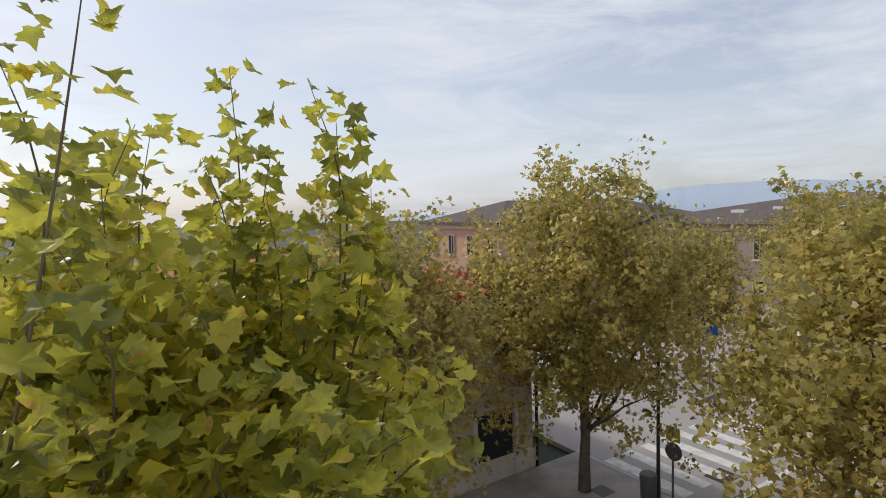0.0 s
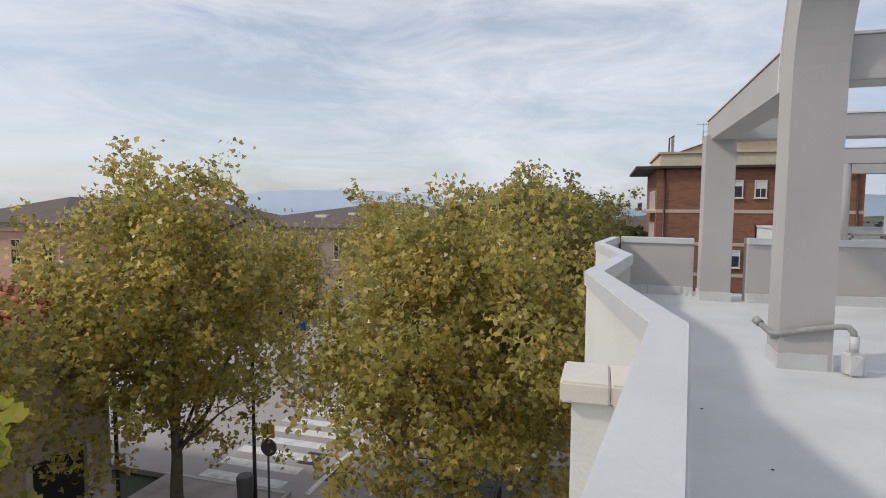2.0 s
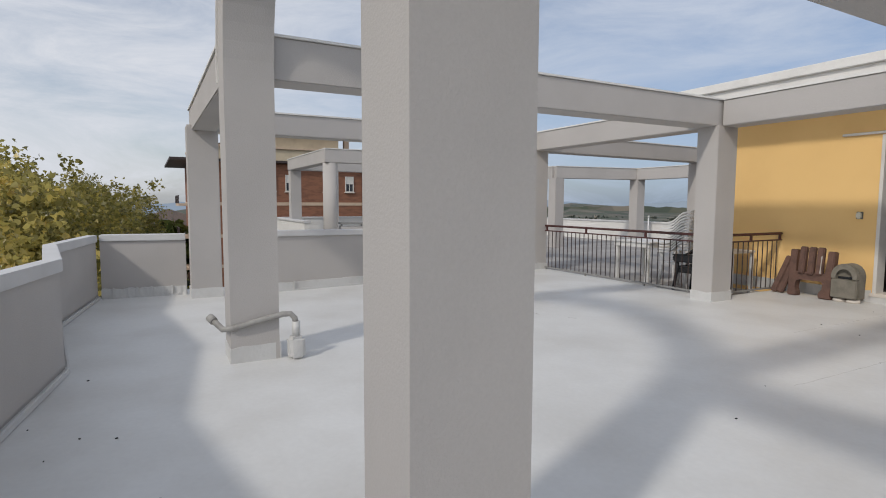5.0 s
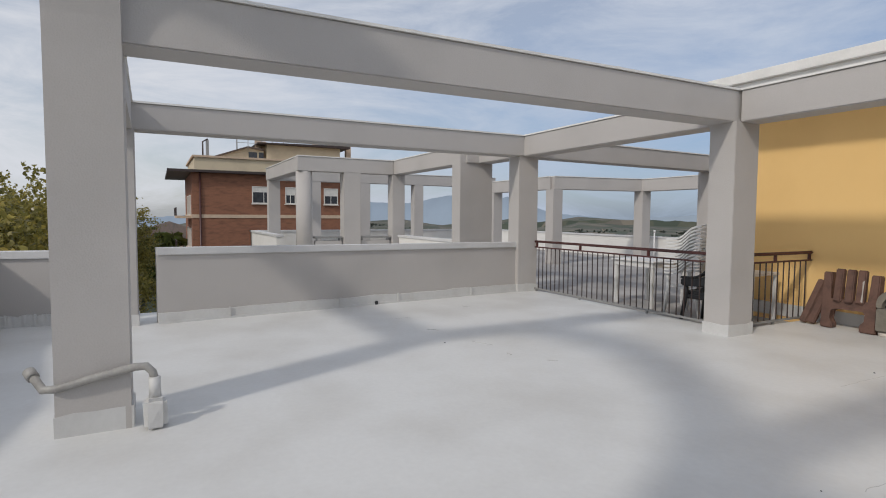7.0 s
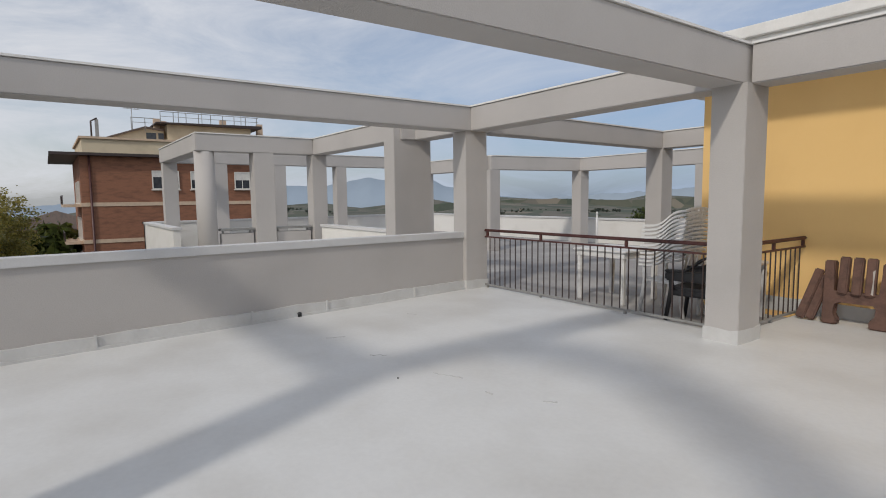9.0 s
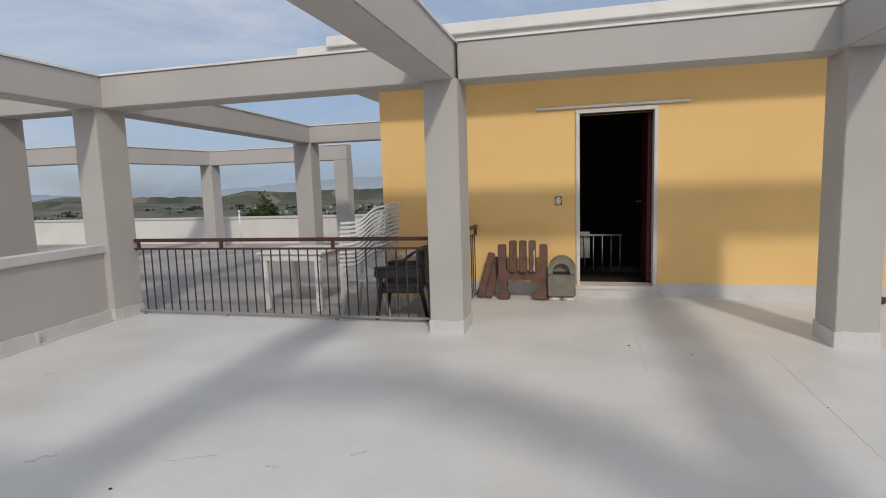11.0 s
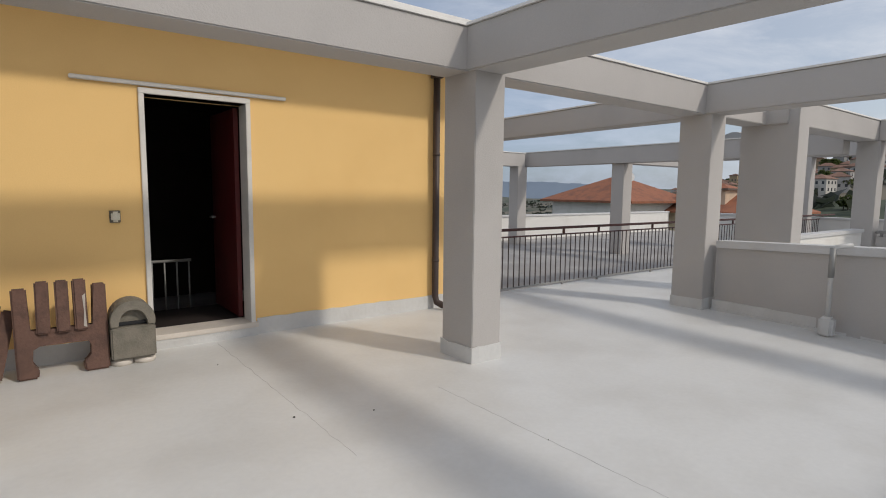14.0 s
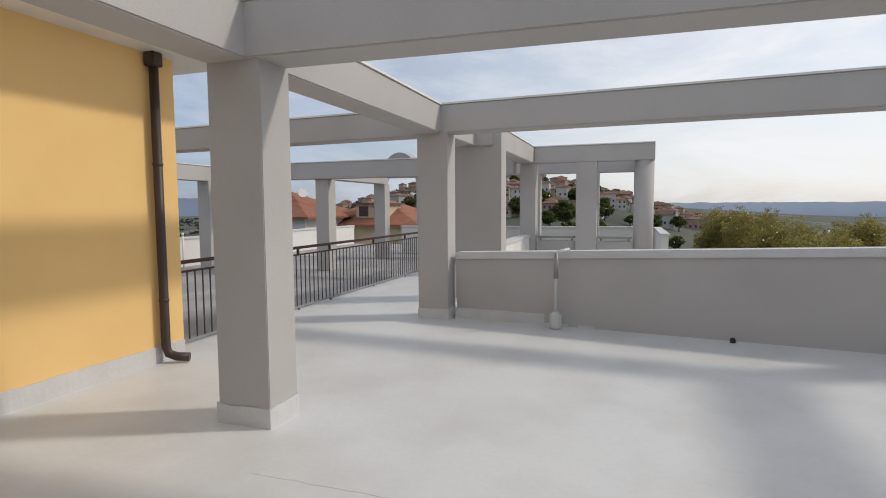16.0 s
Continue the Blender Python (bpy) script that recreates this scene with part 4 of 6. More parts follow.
for x in (-3.94, -3.77):
    bm = bmesh.new()
    add_tube(bm, [(x, YB0 + 0.02, 0.0), (x, YB0 + 0.02, 0.035), (x, YB0 + 0.02, 0.052)], [0.085, 0.088, 0.07], 14)
    part("foot", bm, M_MARBLE, bollard, "pale stone foot")


# ---- plastic furniture behind the railing ----
def chair_shell(bm, dz, dx, whole=True):
    """One monobloc chair: curved arms and back rim, and, where it shows, the slatted back and the seat, as thin swept strips."""
    def strip(line, wvec, th=0.026):
        rows = []
        for p in line:
            p = Vector(p) + Vector((dx, 0, dz))
            w = Vector(wvec)
            rows.append([bm.verts.new(p - w), bm.verts.new(p + w), bm.verts.new(p + w + Vector((0, 0, th))), bm.verts.new(p - w + Vector((0, 0, th)))])
        for r0, r1 in zip(rows, rows[1:]):
            for k in range(4):
                bm.faces.new((r0[k], r0[(k + 1) % 4], r1[(k + 1) % 4], r1[k]))
        bm.faces.new(rows[0])
        bm.faces.new(rows[-1][::-1])
    # the arm rises towards the back in a long wave
    for y in (-0.25, 0.25):
        wave = [(-0.30 + 0.58 * i / 12, y * (1 - 0.1 * max(0, i - 9) / 3), 0.62 + 0.2 / (1 + math.exp(-(i - 7.2) * 0.85))) for i in range(13)]
        strip(wave, (0, 0.042, 0))
    strip([(0.27, -0.24, 0.82), (0.29, -0.12, 0.84), (0.30, 0, 0.845), (0.29, 0.12, 0.84), (0.27, 0.24, 0.82)], (0.014, 0, 0.0))
    if whole:
        for y in (-0.14, -0.05, 0.05, 0.14):
            strip([(0.20, y, 0.44), (0.25, y, 0.62), (0.29, y, 0.84)], (0, 0.034, 0))
        strip([(-0.24, 0, 0.43), (0.0, 0, 0.415), (0.21, 0, 0.42)], (0, 0.22, 0))


def monobloc(name, at, rz, n, mat, label):
    ch = empty(name, label, "chair", at=at)
    ch.rotation_euler = (0, 0, rz)
    for i in range(n):
        bm = bmesh.new()
        chair_shell(bm, i * 0.05, i * 0.004, i in (0, n - 1))
        part("chair_shell", bm, mat, ch)
    for x, y, tx in ((-0.24, -0.23, -0.3), (-0.24, 0.23, -0.3), (0.21, -0.21, 0.3), (0.21, 0.21, 0.3)):
        bm = bmesh.new()
        add_tube(bm, [(tx, y * 1.12, 0.0), (x, y, 0.43), (x * 1.05, y * 1.05, 0.62 if x < 0 else 0.5)], [0.022, 0.032, 0.025], 6)
        part("leg", bm, mat, ch)
    return ch


monobloc("stacked_chairs", (-6.15, 7.45, -0.08), 0.0, 11, M_PLASTIC, "tall stack of white plastic garden chairs")
monobloc("garden_chair", (-5.62, 7.18, -0.08), 0.1, 1, M_BLACK, "dark plastic garden armchair behind the railing")
gc = bpy.data.objects["garden_chair"]
bm = bmesh.new()
add_prism(bm, [(-0.30, -0.30), (0.28, -0.30), (0.28, -0.22), (-0.30, -0.22)], 0.52, [0.63, 0.66, 0.66, 0.63])
part("arm_panel", bm, M_BLACK, gc, "broad dark side panel", bevel=0.02)
bm = bmesh.new()
add_prism(bm, [(-0.30, 0.22), (0.28, 0.22), (0.28, 0.30), (-0.30, 0.30)], 0.52, [0.63, 0.66, 0.66, 0.63])
part("arm_panel", bm, M_BLACK, gc, bevel=0.02)
bm = bmesh.new()
add_box(bm, 0.20, 0.28, -0.26, 0.26, 0.42, 0.82)
part("back_panel", bm, M_BLACK, gc, bevel=0.02)
bm = bmesh.new()
add_box(bm, -0.26, 0.22, -0.24, 0.24, 0.34, 0.42)
part("seat_panel", bm, M_BLACK, gc, bevel=0.02)
tb = empty("garden_table", "white plastic garden table behind the railing", "table", at=(-7.22, 7.75, -0.08))
bm = bmesh.new()
add_box(bm, -0.46, 0.46, -0.44, 0.44, 0.73, 0.76)
part("tabletop", bm, M_PLASTIC, tb, bevel=0.01)
for dims in ((-0.42, 0.42, -0.41, -0.39, 0.65, 0.728), (-0.42, 0.42, 0.39, 0.41, 0.65, 0.728), (-0.43, -0.41, -0.388, 0.388, 0.65, 0.728), (0.41, 0.43, -0.388, 0.388, 0.65, 0.728)):
    box_part("apron", dims, M_PLASTIC, tb, bevel=0.005)
for x in (-0.37, 0.37):
    for y in (-0.37, 0.37):
        box_part("leg", (x - 0.035, x + 0.035, y - 0.035, y + 0.035, 0, 0.728), M_PLASTIC, tb, bevel=0.012)
tb2 = empty("low_table", "low wooden table between the chairs and the wall", "table", at=(-5.6, 7.85, -0.08))
box_part("tabletop", (-0.3, 0.3, -0.3, 0.3, 0.66, 0.70), M_MARBLE, tb2, bevel=0.008)
for x in (-0.26, 0.26):
    for y in (-0.26, 0.26):
        box_part("leg", (x - 0.025, x + 0.025, y - 0.025, y + 0.025, 0, 0.66), M_PLASTIC, tb2, bevel=0.006)
for x, y, z in ((-11.8, 13.0, 1.0), (5.7, 14.0, 0.92)):
    post = empty("white_post", "thin white pipe post standing on the roof", "post", "roof posts")
    bm = bmesh.new()
    add_tube(bm, [(x, y, -0.08), (x, y, z)], 0.022, 8)
    part("tube", bm, M_PLASTIC, post)
    bm = bmesh.new()
    add_tube(bm, [(x, y, z - 0.06), (x, y, z + 0.01)], 0.028, 8)
    part("cap", bm, M_PLASTIC, post)
# ---- street, land and hills ----
G = -8.2


def land_z(x, y):
    """Height of the land: the town's hill, falling to farmland, with the upper town to the east."""
    r, th = math.hypot(x, y), math.atan2(y, x)
    drop = max(0.0, min(1.0, (r - 100) / 600)) * 62
    hill = (noise.noise((x / 420, y / 420, 3.1)) + 0.4) * max(0, r - 250) * (0.03 if y > 0 else 0.004)
    near = math.exp(-((th - 0.24) / 0.4) ** 2) * max(0.0, min(1.0, (r - 90) / 200))
    return G - 0.25 - drop * (1 - near) + hill * (1 - near) + (near * min(42, (r - 150) * 0.09) if r > 150 else 0)


bm = bmesh.new()
NA = 96
RADII = (0.1, 30, 60, 100, 150, 220, 320, 450, 650, 900, 1200, 1600, 2100, 2800, 3600)
rings = []
for r in RADII:
    ring = []
    for k in range(NA):
        a = 6.28319 * k / NA
        x, y = r * math.cos(a), r * math.sin(a)
        z = land_z(x, y)
        ring.append(bm.verts.new((x, y, z)))
    rings.append(ring)
for r0, r1 in zip(rings, rings[1:]):
    for k in range(NA):
        f = bm.faces.new((r0[k], r0[(k + 1) % NA], r1[(k + 1) % NA], r1[k]))
        f.smooth = True
bm.faces.new(rings[0][::-1])
tagged(part("ground", bm, M_LAND), "wide hazy farmland falling away round the hill town", "ground", kind="structure")


def ridge(name, r, skyline, mat, seed, rough=0.12):
    """Distant mountain ridge as a long folded body; skyline: bearing and height of its summits, in degrees."""
    bm = bmesh.new()
    k = 240
    rows = [[], [], []]
    a0, a1 = skyline[0][0], skyline[-1][0]
    for i in range(k + 1):
        deg = a0 + (a1 - a0) * i / k
        for (b0, e0), (b1, e1) in zip(skyline, skyline[1:]):
            if b0 <= deg <= b1:
                u = (deg - b0) / (b1 - b0)
                el = e0 + (e1 - e0) * (u * u * (3 - 2 * u) * 0.5 + u * 0.5)
                break
        el += rough * (noise.noise((deg * 0.9, seed, 0)) + 0.5 * noise.noise((deg * 2.7, seed, 2)) + 0.25 * noise.noise((deg * 8, seed, 5)))
        h, a = 1.4 + r * 1.04 * math.tan(radians(el)), radians(deg)
        for j, (rr, z) in enumerate(((r, -90), (r * 1.04, h), (r * 1.12, -90))):
            rows[j].append(bm.verts.new((rr * math.cos(a), rr * math.sin(a), z)))
    for j in (0, 1):
        for i in range(k):
            bm.faces.new((rows[j][i], rows[j][i + 1], rows[j + 1][i + 1], rows[j + 1][i])).smooth = True
    tagged(part(name, bm, mat), "hazy blue mountain ridge on the horizon", "mountains", kind="structure")


# hill-coloured ridges carry their haze as paint; the northwest one has field colours
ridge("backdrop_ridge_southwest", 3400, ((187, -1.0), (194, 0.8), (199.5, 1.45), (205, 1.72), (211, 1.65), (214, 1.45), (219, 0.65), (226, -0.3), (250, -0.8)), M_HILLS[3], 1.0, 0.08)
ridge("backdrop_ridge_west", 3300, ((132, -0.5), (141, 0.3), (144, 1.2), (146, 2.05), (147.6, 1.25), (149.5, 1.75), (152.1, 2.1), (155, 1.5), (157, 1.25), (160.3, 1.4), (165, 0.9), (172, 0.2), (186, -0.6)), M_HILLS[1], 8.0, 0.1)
ridge("backdrop_ridge_northwest", 2300, ((96, -1.2), (108, -0.15), (116, -0.1), (126, -0.45), (133, -0.25), (140, -0.4), (150, -1.0)), M_LAND, 12.0, 0.1)
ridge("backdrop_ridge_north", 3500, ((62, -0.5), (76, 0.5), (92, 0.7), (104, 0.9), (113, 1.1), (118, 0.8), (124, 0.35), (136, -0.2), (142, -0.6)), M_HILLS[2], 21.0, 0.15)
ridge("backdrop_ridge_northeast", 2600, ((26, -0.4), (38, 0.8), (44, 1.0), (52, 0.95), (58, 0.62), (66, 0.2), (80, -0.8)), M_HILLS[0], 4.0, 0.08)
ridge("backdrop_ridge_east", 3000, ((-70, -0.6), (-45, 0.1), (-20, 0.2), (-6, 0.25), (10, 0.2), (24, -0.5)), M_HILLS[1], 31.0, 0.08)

# road and pavements
tagged(box_part("road", (-90, 60, -11.3, -4.2, G - 0.2, G), M_ASPHALT), "grey asphalt street", "road", kind="structure")
tagged(box_part("road_side_street", (-24.0, -14.9, -80, -11.3, G - 0.2, G - 0.002), M_ASPHALT), "asphalt side street", "road", kind="structure")
tagged(box_part("road_beyond", (-90, -24, -40, -11.3, G - 0.2, G - 0.004), M_ASPHALT), "asphalt of the crossing", "road", kind="structure")
tagged(box_part("pavement_far", (-14.7, 60, -16.2, -11.45, G - 0.2, G + 0.12), M_PAVE, bevel=0.02), "pavement across the street", "pavement", kind="structure")
tagged(box_part("pavement_near", (-90, 60, -4.05, -1.2, G - 0.2, G + 0.12), M_PAVE, bevel=0.02), "pavement below the terrace", "pavement", kind="structure")
tagged(box_part("pavement_corner", (-60, -24.2, -24, -16.6, G - 0.2, G + 0.12), M_PAVE, bevel=0.02), "pavement at the crossing corner", "pavement", kind="structure")
for nm, d in (("far", (-14.9, 60, -11.45, -11.3, G - 0.2, G + 0.13)), ("near", (-90, 60, -4.2, -4.05, G - 0.2, G + 0.13)), ("side", (-14.9, -14.7, -16.2, -11.45, G - 0.2, G + 0.13))):
    tagged(box_part("kerb_" + nm, d, M_KERB, bevel=0.015), "pale stone kerb", "kerb", kind="structure")
zebra = empty("zebra_crossing", "worn white zebra crossing stripes on asphalt", "road marking")
for i in range(8):
    x = -15.4 - i * 1.05
    bm = bmesh.new()
    add_box(bm, x - 0.27, x + 0.27, -15.2, -11.9 + 0.0 * i, G + 0.001, G + 0.006)
    part("stripe", bm, M_LINE, zebra)
tagged(box_part("stop_line", (-23.6, -15.1, -10.95, -10.75, G + 0.001, G + 0.006), M_LINE), "thin worn white road line", "road marking")
for x, y in ((-17.5, -12.0), (-16.6, -10.6)):
    tagged(box_part("road_patch", (x - 0.5, x + 0.5, y - 0.4, y + 0.4, G + 0.0005, G + 0.004), M_BALUSTER), "dark repaired patch in the asphalt", "road patch")
tagged(box_part("manhole", (-13.5, -12.9, -13.9, -13.3, G + 0.12, G + 0.126), M_BALUSTER, bevel=0.002), "dark square manhole cover", "manhole")


# ---- trees ----
HALF = [(0.2, -0.42), (0.42, -0.36), (0.36, -0.18), (0.62, -0.04), (0.46, 0.07), (0.50, 0.30), (0.27, 0.26), (0.15, 0.42)]
LOBED = [(0, -0.38)] + HALF + [(0, 0.64)] + [(-x, y) for x, y in HALF[::-1]]
SIMPLE = [(0, -0.5), (0.38, -0.32), (0.58, 0.12), (0.2, 0.14), (0.0, 0.62), (-0.2, 0.14), (-0.58, 0.12), (-0.38, -0.32)]


def leaves_mesh(name, places, sizes, shape, mat, seed, up=0.35):
    """One mesh of many flat, slightly folded leaves."""
    rs = np.random.RandomState(seed)
    n, k = len(places), len(shape)
    places = np.array(places)
    nrm = rs.normal(size=(n, 3)) + np.array((0, 0, up))
    nrm /= np.linalg.norm(nrm, axis=1)[:, None]
    t = rs.normal(size=(n, 3)) + np.array((0, 0, -0.6))
    t -= nrm * (t * nrm).sum(1)[:, None]
    t /= np.linalg.norm(t, axis=1)[:, None]
    s = np.cross(nrm, t)
    sh = np.array(shape)
    fold = np.abs(sh[:, 0]) * rs.uniform(0.1, 0.7, (n, 1)) - sh[:, 1] ** 2 * 0.3
    v = places[:, None] + (s[:, None] * sh[None, :, :1] + t[:, None] * sh[None, :, 1:] + nrm[:, None] * fold[:, :, None]) * np.array(sizes)[:, None, None]
    me = bpy.data.meshes.new(name)
    me.vertices.add(n * k)
    me.vertices.foreach_set("co", v.reshape(-1).astype(np.float32))
    me.loops.add(n * k)
    me.loops.foreach_set("vertex_index", np.arange(n * k, dtype=np.int32))
    me.polygons.add(n)
    me.polygons.foreach_set("loop_start", np.arange(0, n * k, k, dtype=np.int32))
    me.update(calc_edges=True)
    me.validate()
    me.materials.append(mat)
    return me


def plane_tree(name, at, height, radius, base, leaves, size, seed, label, near=False, leaf=None):
    """Tapered trunk, forking limbs, twigs, and a ragged crown of separate leaves."""
    rnd = random.Random(seed)
    tree = empty(name, label, "tree", "street plane trees", at=at)
    bm = bmesh.new()
    add_tube(bm, [(0, 0, -0.3), (0.03, 0.02, base * 0.5), (0.0, 0.05, base), (0.1, 0.0, height * 0.55)], [0.24, 0.19, 0.16, 0.09], 10)
    part("trunk", bm, M_BARK, tree)
    tips = []
    for i in range(11):
        a = 6.28 * i / 11 + rnd.uniform(-0.3, 0.3)
        z0 = base + (height * 0.5 - base) * rnd.uniform(0.0, 1)
        reach, up = radius * rnd.uniform(0.4, 0.62), rnd.uniform(0.3, 0.9) * (height - z0) * 0.6
        p = [Vector((0.05, 0.03, z0))]
        for s in (0.35, 0.7, 1.0):
            p.append(Vector((math.cos(a) * reach * s ** 0.85, math.sin(a) * reach * s ** 0.85, z0 + up * s)) + Vector((rnd.uniform(-.15, .15), rnd.uniform(-.15, .15), 0)))
        bm = bmesh.new()
        add_tube(bm, p, [0.075, 0.055, 0.035, 0.012], 6)
        for q in (1, 2, 3):
            for _ in range(2):
                d = Vector((rnd.uniform(-1, 1), rnd.uniform(-1, 1), rnd.uniform(0.0, 0.9))) * radius * 0.2
                add_tube(bm, [p[q], p[q] + d * 0.5 + Vector((0, 0, 0.08)), p[q] + d], [0.02, 0.013, 0.005], 5)
                tips.append(p[q] + d)
        part("limb", bm, M_BARK, tree)
    rs = np.random.RandomState(seed)
    pts, per = [], 26
    cz, hz = (height + base) / 2, (height - base) / 2
    n = leaves // per
    while len(pts) < n * per:
        u = rs.normal(size=3)
        u /= np.linalg.norm(u)
        rad = rs.uniform(0.25, 1.0) ** 0.5
        lump = 0.84 + 0.5 * noise.noise((u[0] * 2.1 + seed, u[1] * 2.1, u[2] * 2.1)) + 0.26 * noise.noise((u[0] * 6 + seed, u[1] * 6, u[2] * 6))
        w = 1.0 - 0.22 * max(0, u[2] * rad) ** 1.5 + 0.04 * (u[2] < 0)
        c = np.array((u[0] * radius * w, u[1] * radius * w, u[2] * hz)) * rad * lump + np.array((0, 0, cz))
        if rad > 0.88 and rs.rand() < 0.2:
            c[2] += rs.uniform(0.05, 0.3)
        sp = rs.uniform(0.12, 0.25)
        pts.extend(c + rs.normal(size=(per, 3)) * sp)
    sizes = rs.uniform(0.65, 1.2, len(pts)) * size
    o = new("crown", leaves_mesh("crown", pts, sizes, LOBED if near else SIMPLE, leaf or (M_LEAFNEAR if near else M_LEAF), seed))
    o.parent = tree
    o["kind"] = "stuff"
    return tree


treeA = plane_tree("plane_tree", (-12.8, -14.0, G), 11.3, 4.3, 1.9, 26000, 0.155, 3, "broad plane tree with olive yellow autumn leaves")
treeB = plane_tree("plane_tree", (-13.4, -5.0, G), 10.7, 4.5, 1.4, 37000, 0.15, 7, "dense plane tree with olive leaves beside the terrace")
treeD = plane_tree("plane_tree", (-21.2, -4.5, G), 11.2, 4.7, 1.4, 50000, 0.14, 21, "dark olive plane tree further along the street", leaf=M_LEAFDARK)
for x, y, rz, s in ((-30.0, -4.6, 2.5, 1.0), (-39.0, -4.8, 4.0, 1.0), (-48.0, -3.4, 1.2, 0.96), (34.0, -6.5, 3.7, 0.74), (43.0, -6.8, 5.1, 0.78), (52.0, -7.0, 2.1, 0.84), (62.0, -6.0, 0.4, 0.86), (36.0, -13.5, 1.5, 0.76), (47.0, -13.5, 2.7, 0.8)):
    copy_thing(treeD, pose(x, y, G, 0, 0, math.degrees(rz)) @ Matrix.Scale(s, 4))
for x, y, rz, s in ((-5.2, -14.8, 2.0, 0.88), (-26.3, -18.9, 0.7, 0.76), (-36.0, -16.8, 2.9, 0.92), (5.0, -14.3, 4.1, 0.95), (-44.0, -17.5, 1.0, 0.88), (-52.0, -10.5, 1.5, 0.9)):
    copy_thing(treeA, pose(x, y, G, 0, 0, math.degrees(rz)) @ Matrix.Scale(s, 4))
treeC = plane_tree("plane_tree", (0.4, -6.6, G), 9.7, 2.4, 4.2, 12000, 0.175, 15, "near plane tree with large yellow green leaves", near=True)

# near twigs that reach up in front of the terrace
def leafy_twig(at, top, n, size, seed):
    rs = random.Random(seed)
    tw = empty("plane_tree_shoot", "leafy shoot of the near plane tree with lobed leaves", "branch", "leafy shoots")
    a, b = Vector(at), Vector(top)
    side = Vector((rs.uniform(-0.28, 0.28), rs.uniform(-0.28, 0.28), 0))
    line = [a.lerp(b, u) + side * math.sin(3.14 * u) for u in (0, 0.2, 0.4, 0.6, 0.8, 1.0)]
    bm = bmesh.new()
    add_tube(bm, line, [0.009, 0.008, 0.007, 0.006, 0.004, 0.002], 6)
    stem = part("stem", bm, M_TWIG, tw)
    for i in range(n):
        u = 0.15 + 0.85 * (i + rs.random() * 0.6) / n
        j = min(4, int(u * 5))
        p = line[j].lerp(line[j + 1], u * 5 - j)
        d = Vector((rs.uniform(-1, 1), rs.uniform(-1, 1), rs.uniform(-0.2, 0.5))).normalized() * rs.uniform(0.06, 0.25) * (1.75 - 0.9 * u)
        o = new("leaf", NEAR_LEAVES[rs.randrange(len(NEAR_LEAVES))])
        o.parent = tw
        k = size * rs.uniform(0.6, 1.15) * (1.1 - 0.5 * u)
        o.matrix_basis = Matrix.LocRotScale(p + d, Euler((rs.uniform(-0.9, 0.9), rs.uniform(-0.9, 0.9), rs.uniform(0, 6.28))), (k, k, k))
    return tw


def near_leaf(seed):
    rs = random.Random(seed)
    bm = bmesh.new()
    c = bm.verts.new((0, -0.05, 0.02))
    vs = [bm.verts.new((x * rs.uniform(0.85, 1.1), y * rs.uniform(0.9, 1.1), abs(x) * rs.uniform(0.15, 0.5) - y * y * 0.35)) for x, y in LOBED]
    for i in range(len(vs)):
        bm.faces.new((c, vs[i], vs[(i + 1) % len(vs)]))
    o_me = bpy.data.meshes.new("leaf")
    bm.to_mesh(o_me)
    bm.free()
    o_me.materials.append(M_LEAFOBJ)
    return o_me
M_LEAFOBJ = leaf_material("plane_leaf_single", (0.15, 0.165, 0.033), (0.56, 0.54, 0.085), (0.72, 0.46, 0.13))
for n_ in M_LEAFOBJ.node_tree.nodes:
    if n_.type == "NEW_GEOMETRY":
        info = M_LEAFOBJ.node_tree.nodes.new("ShaderNodeObjectInfo")
        for l_ in list(n_.outputs["Random Per Island"].links):
            M_LEAFOBJ.node_tree.links.new(info.outputs["Random"], l_.to_socket)
NEAR_LEAVES = [near_leaf(s) for s in range(5)]
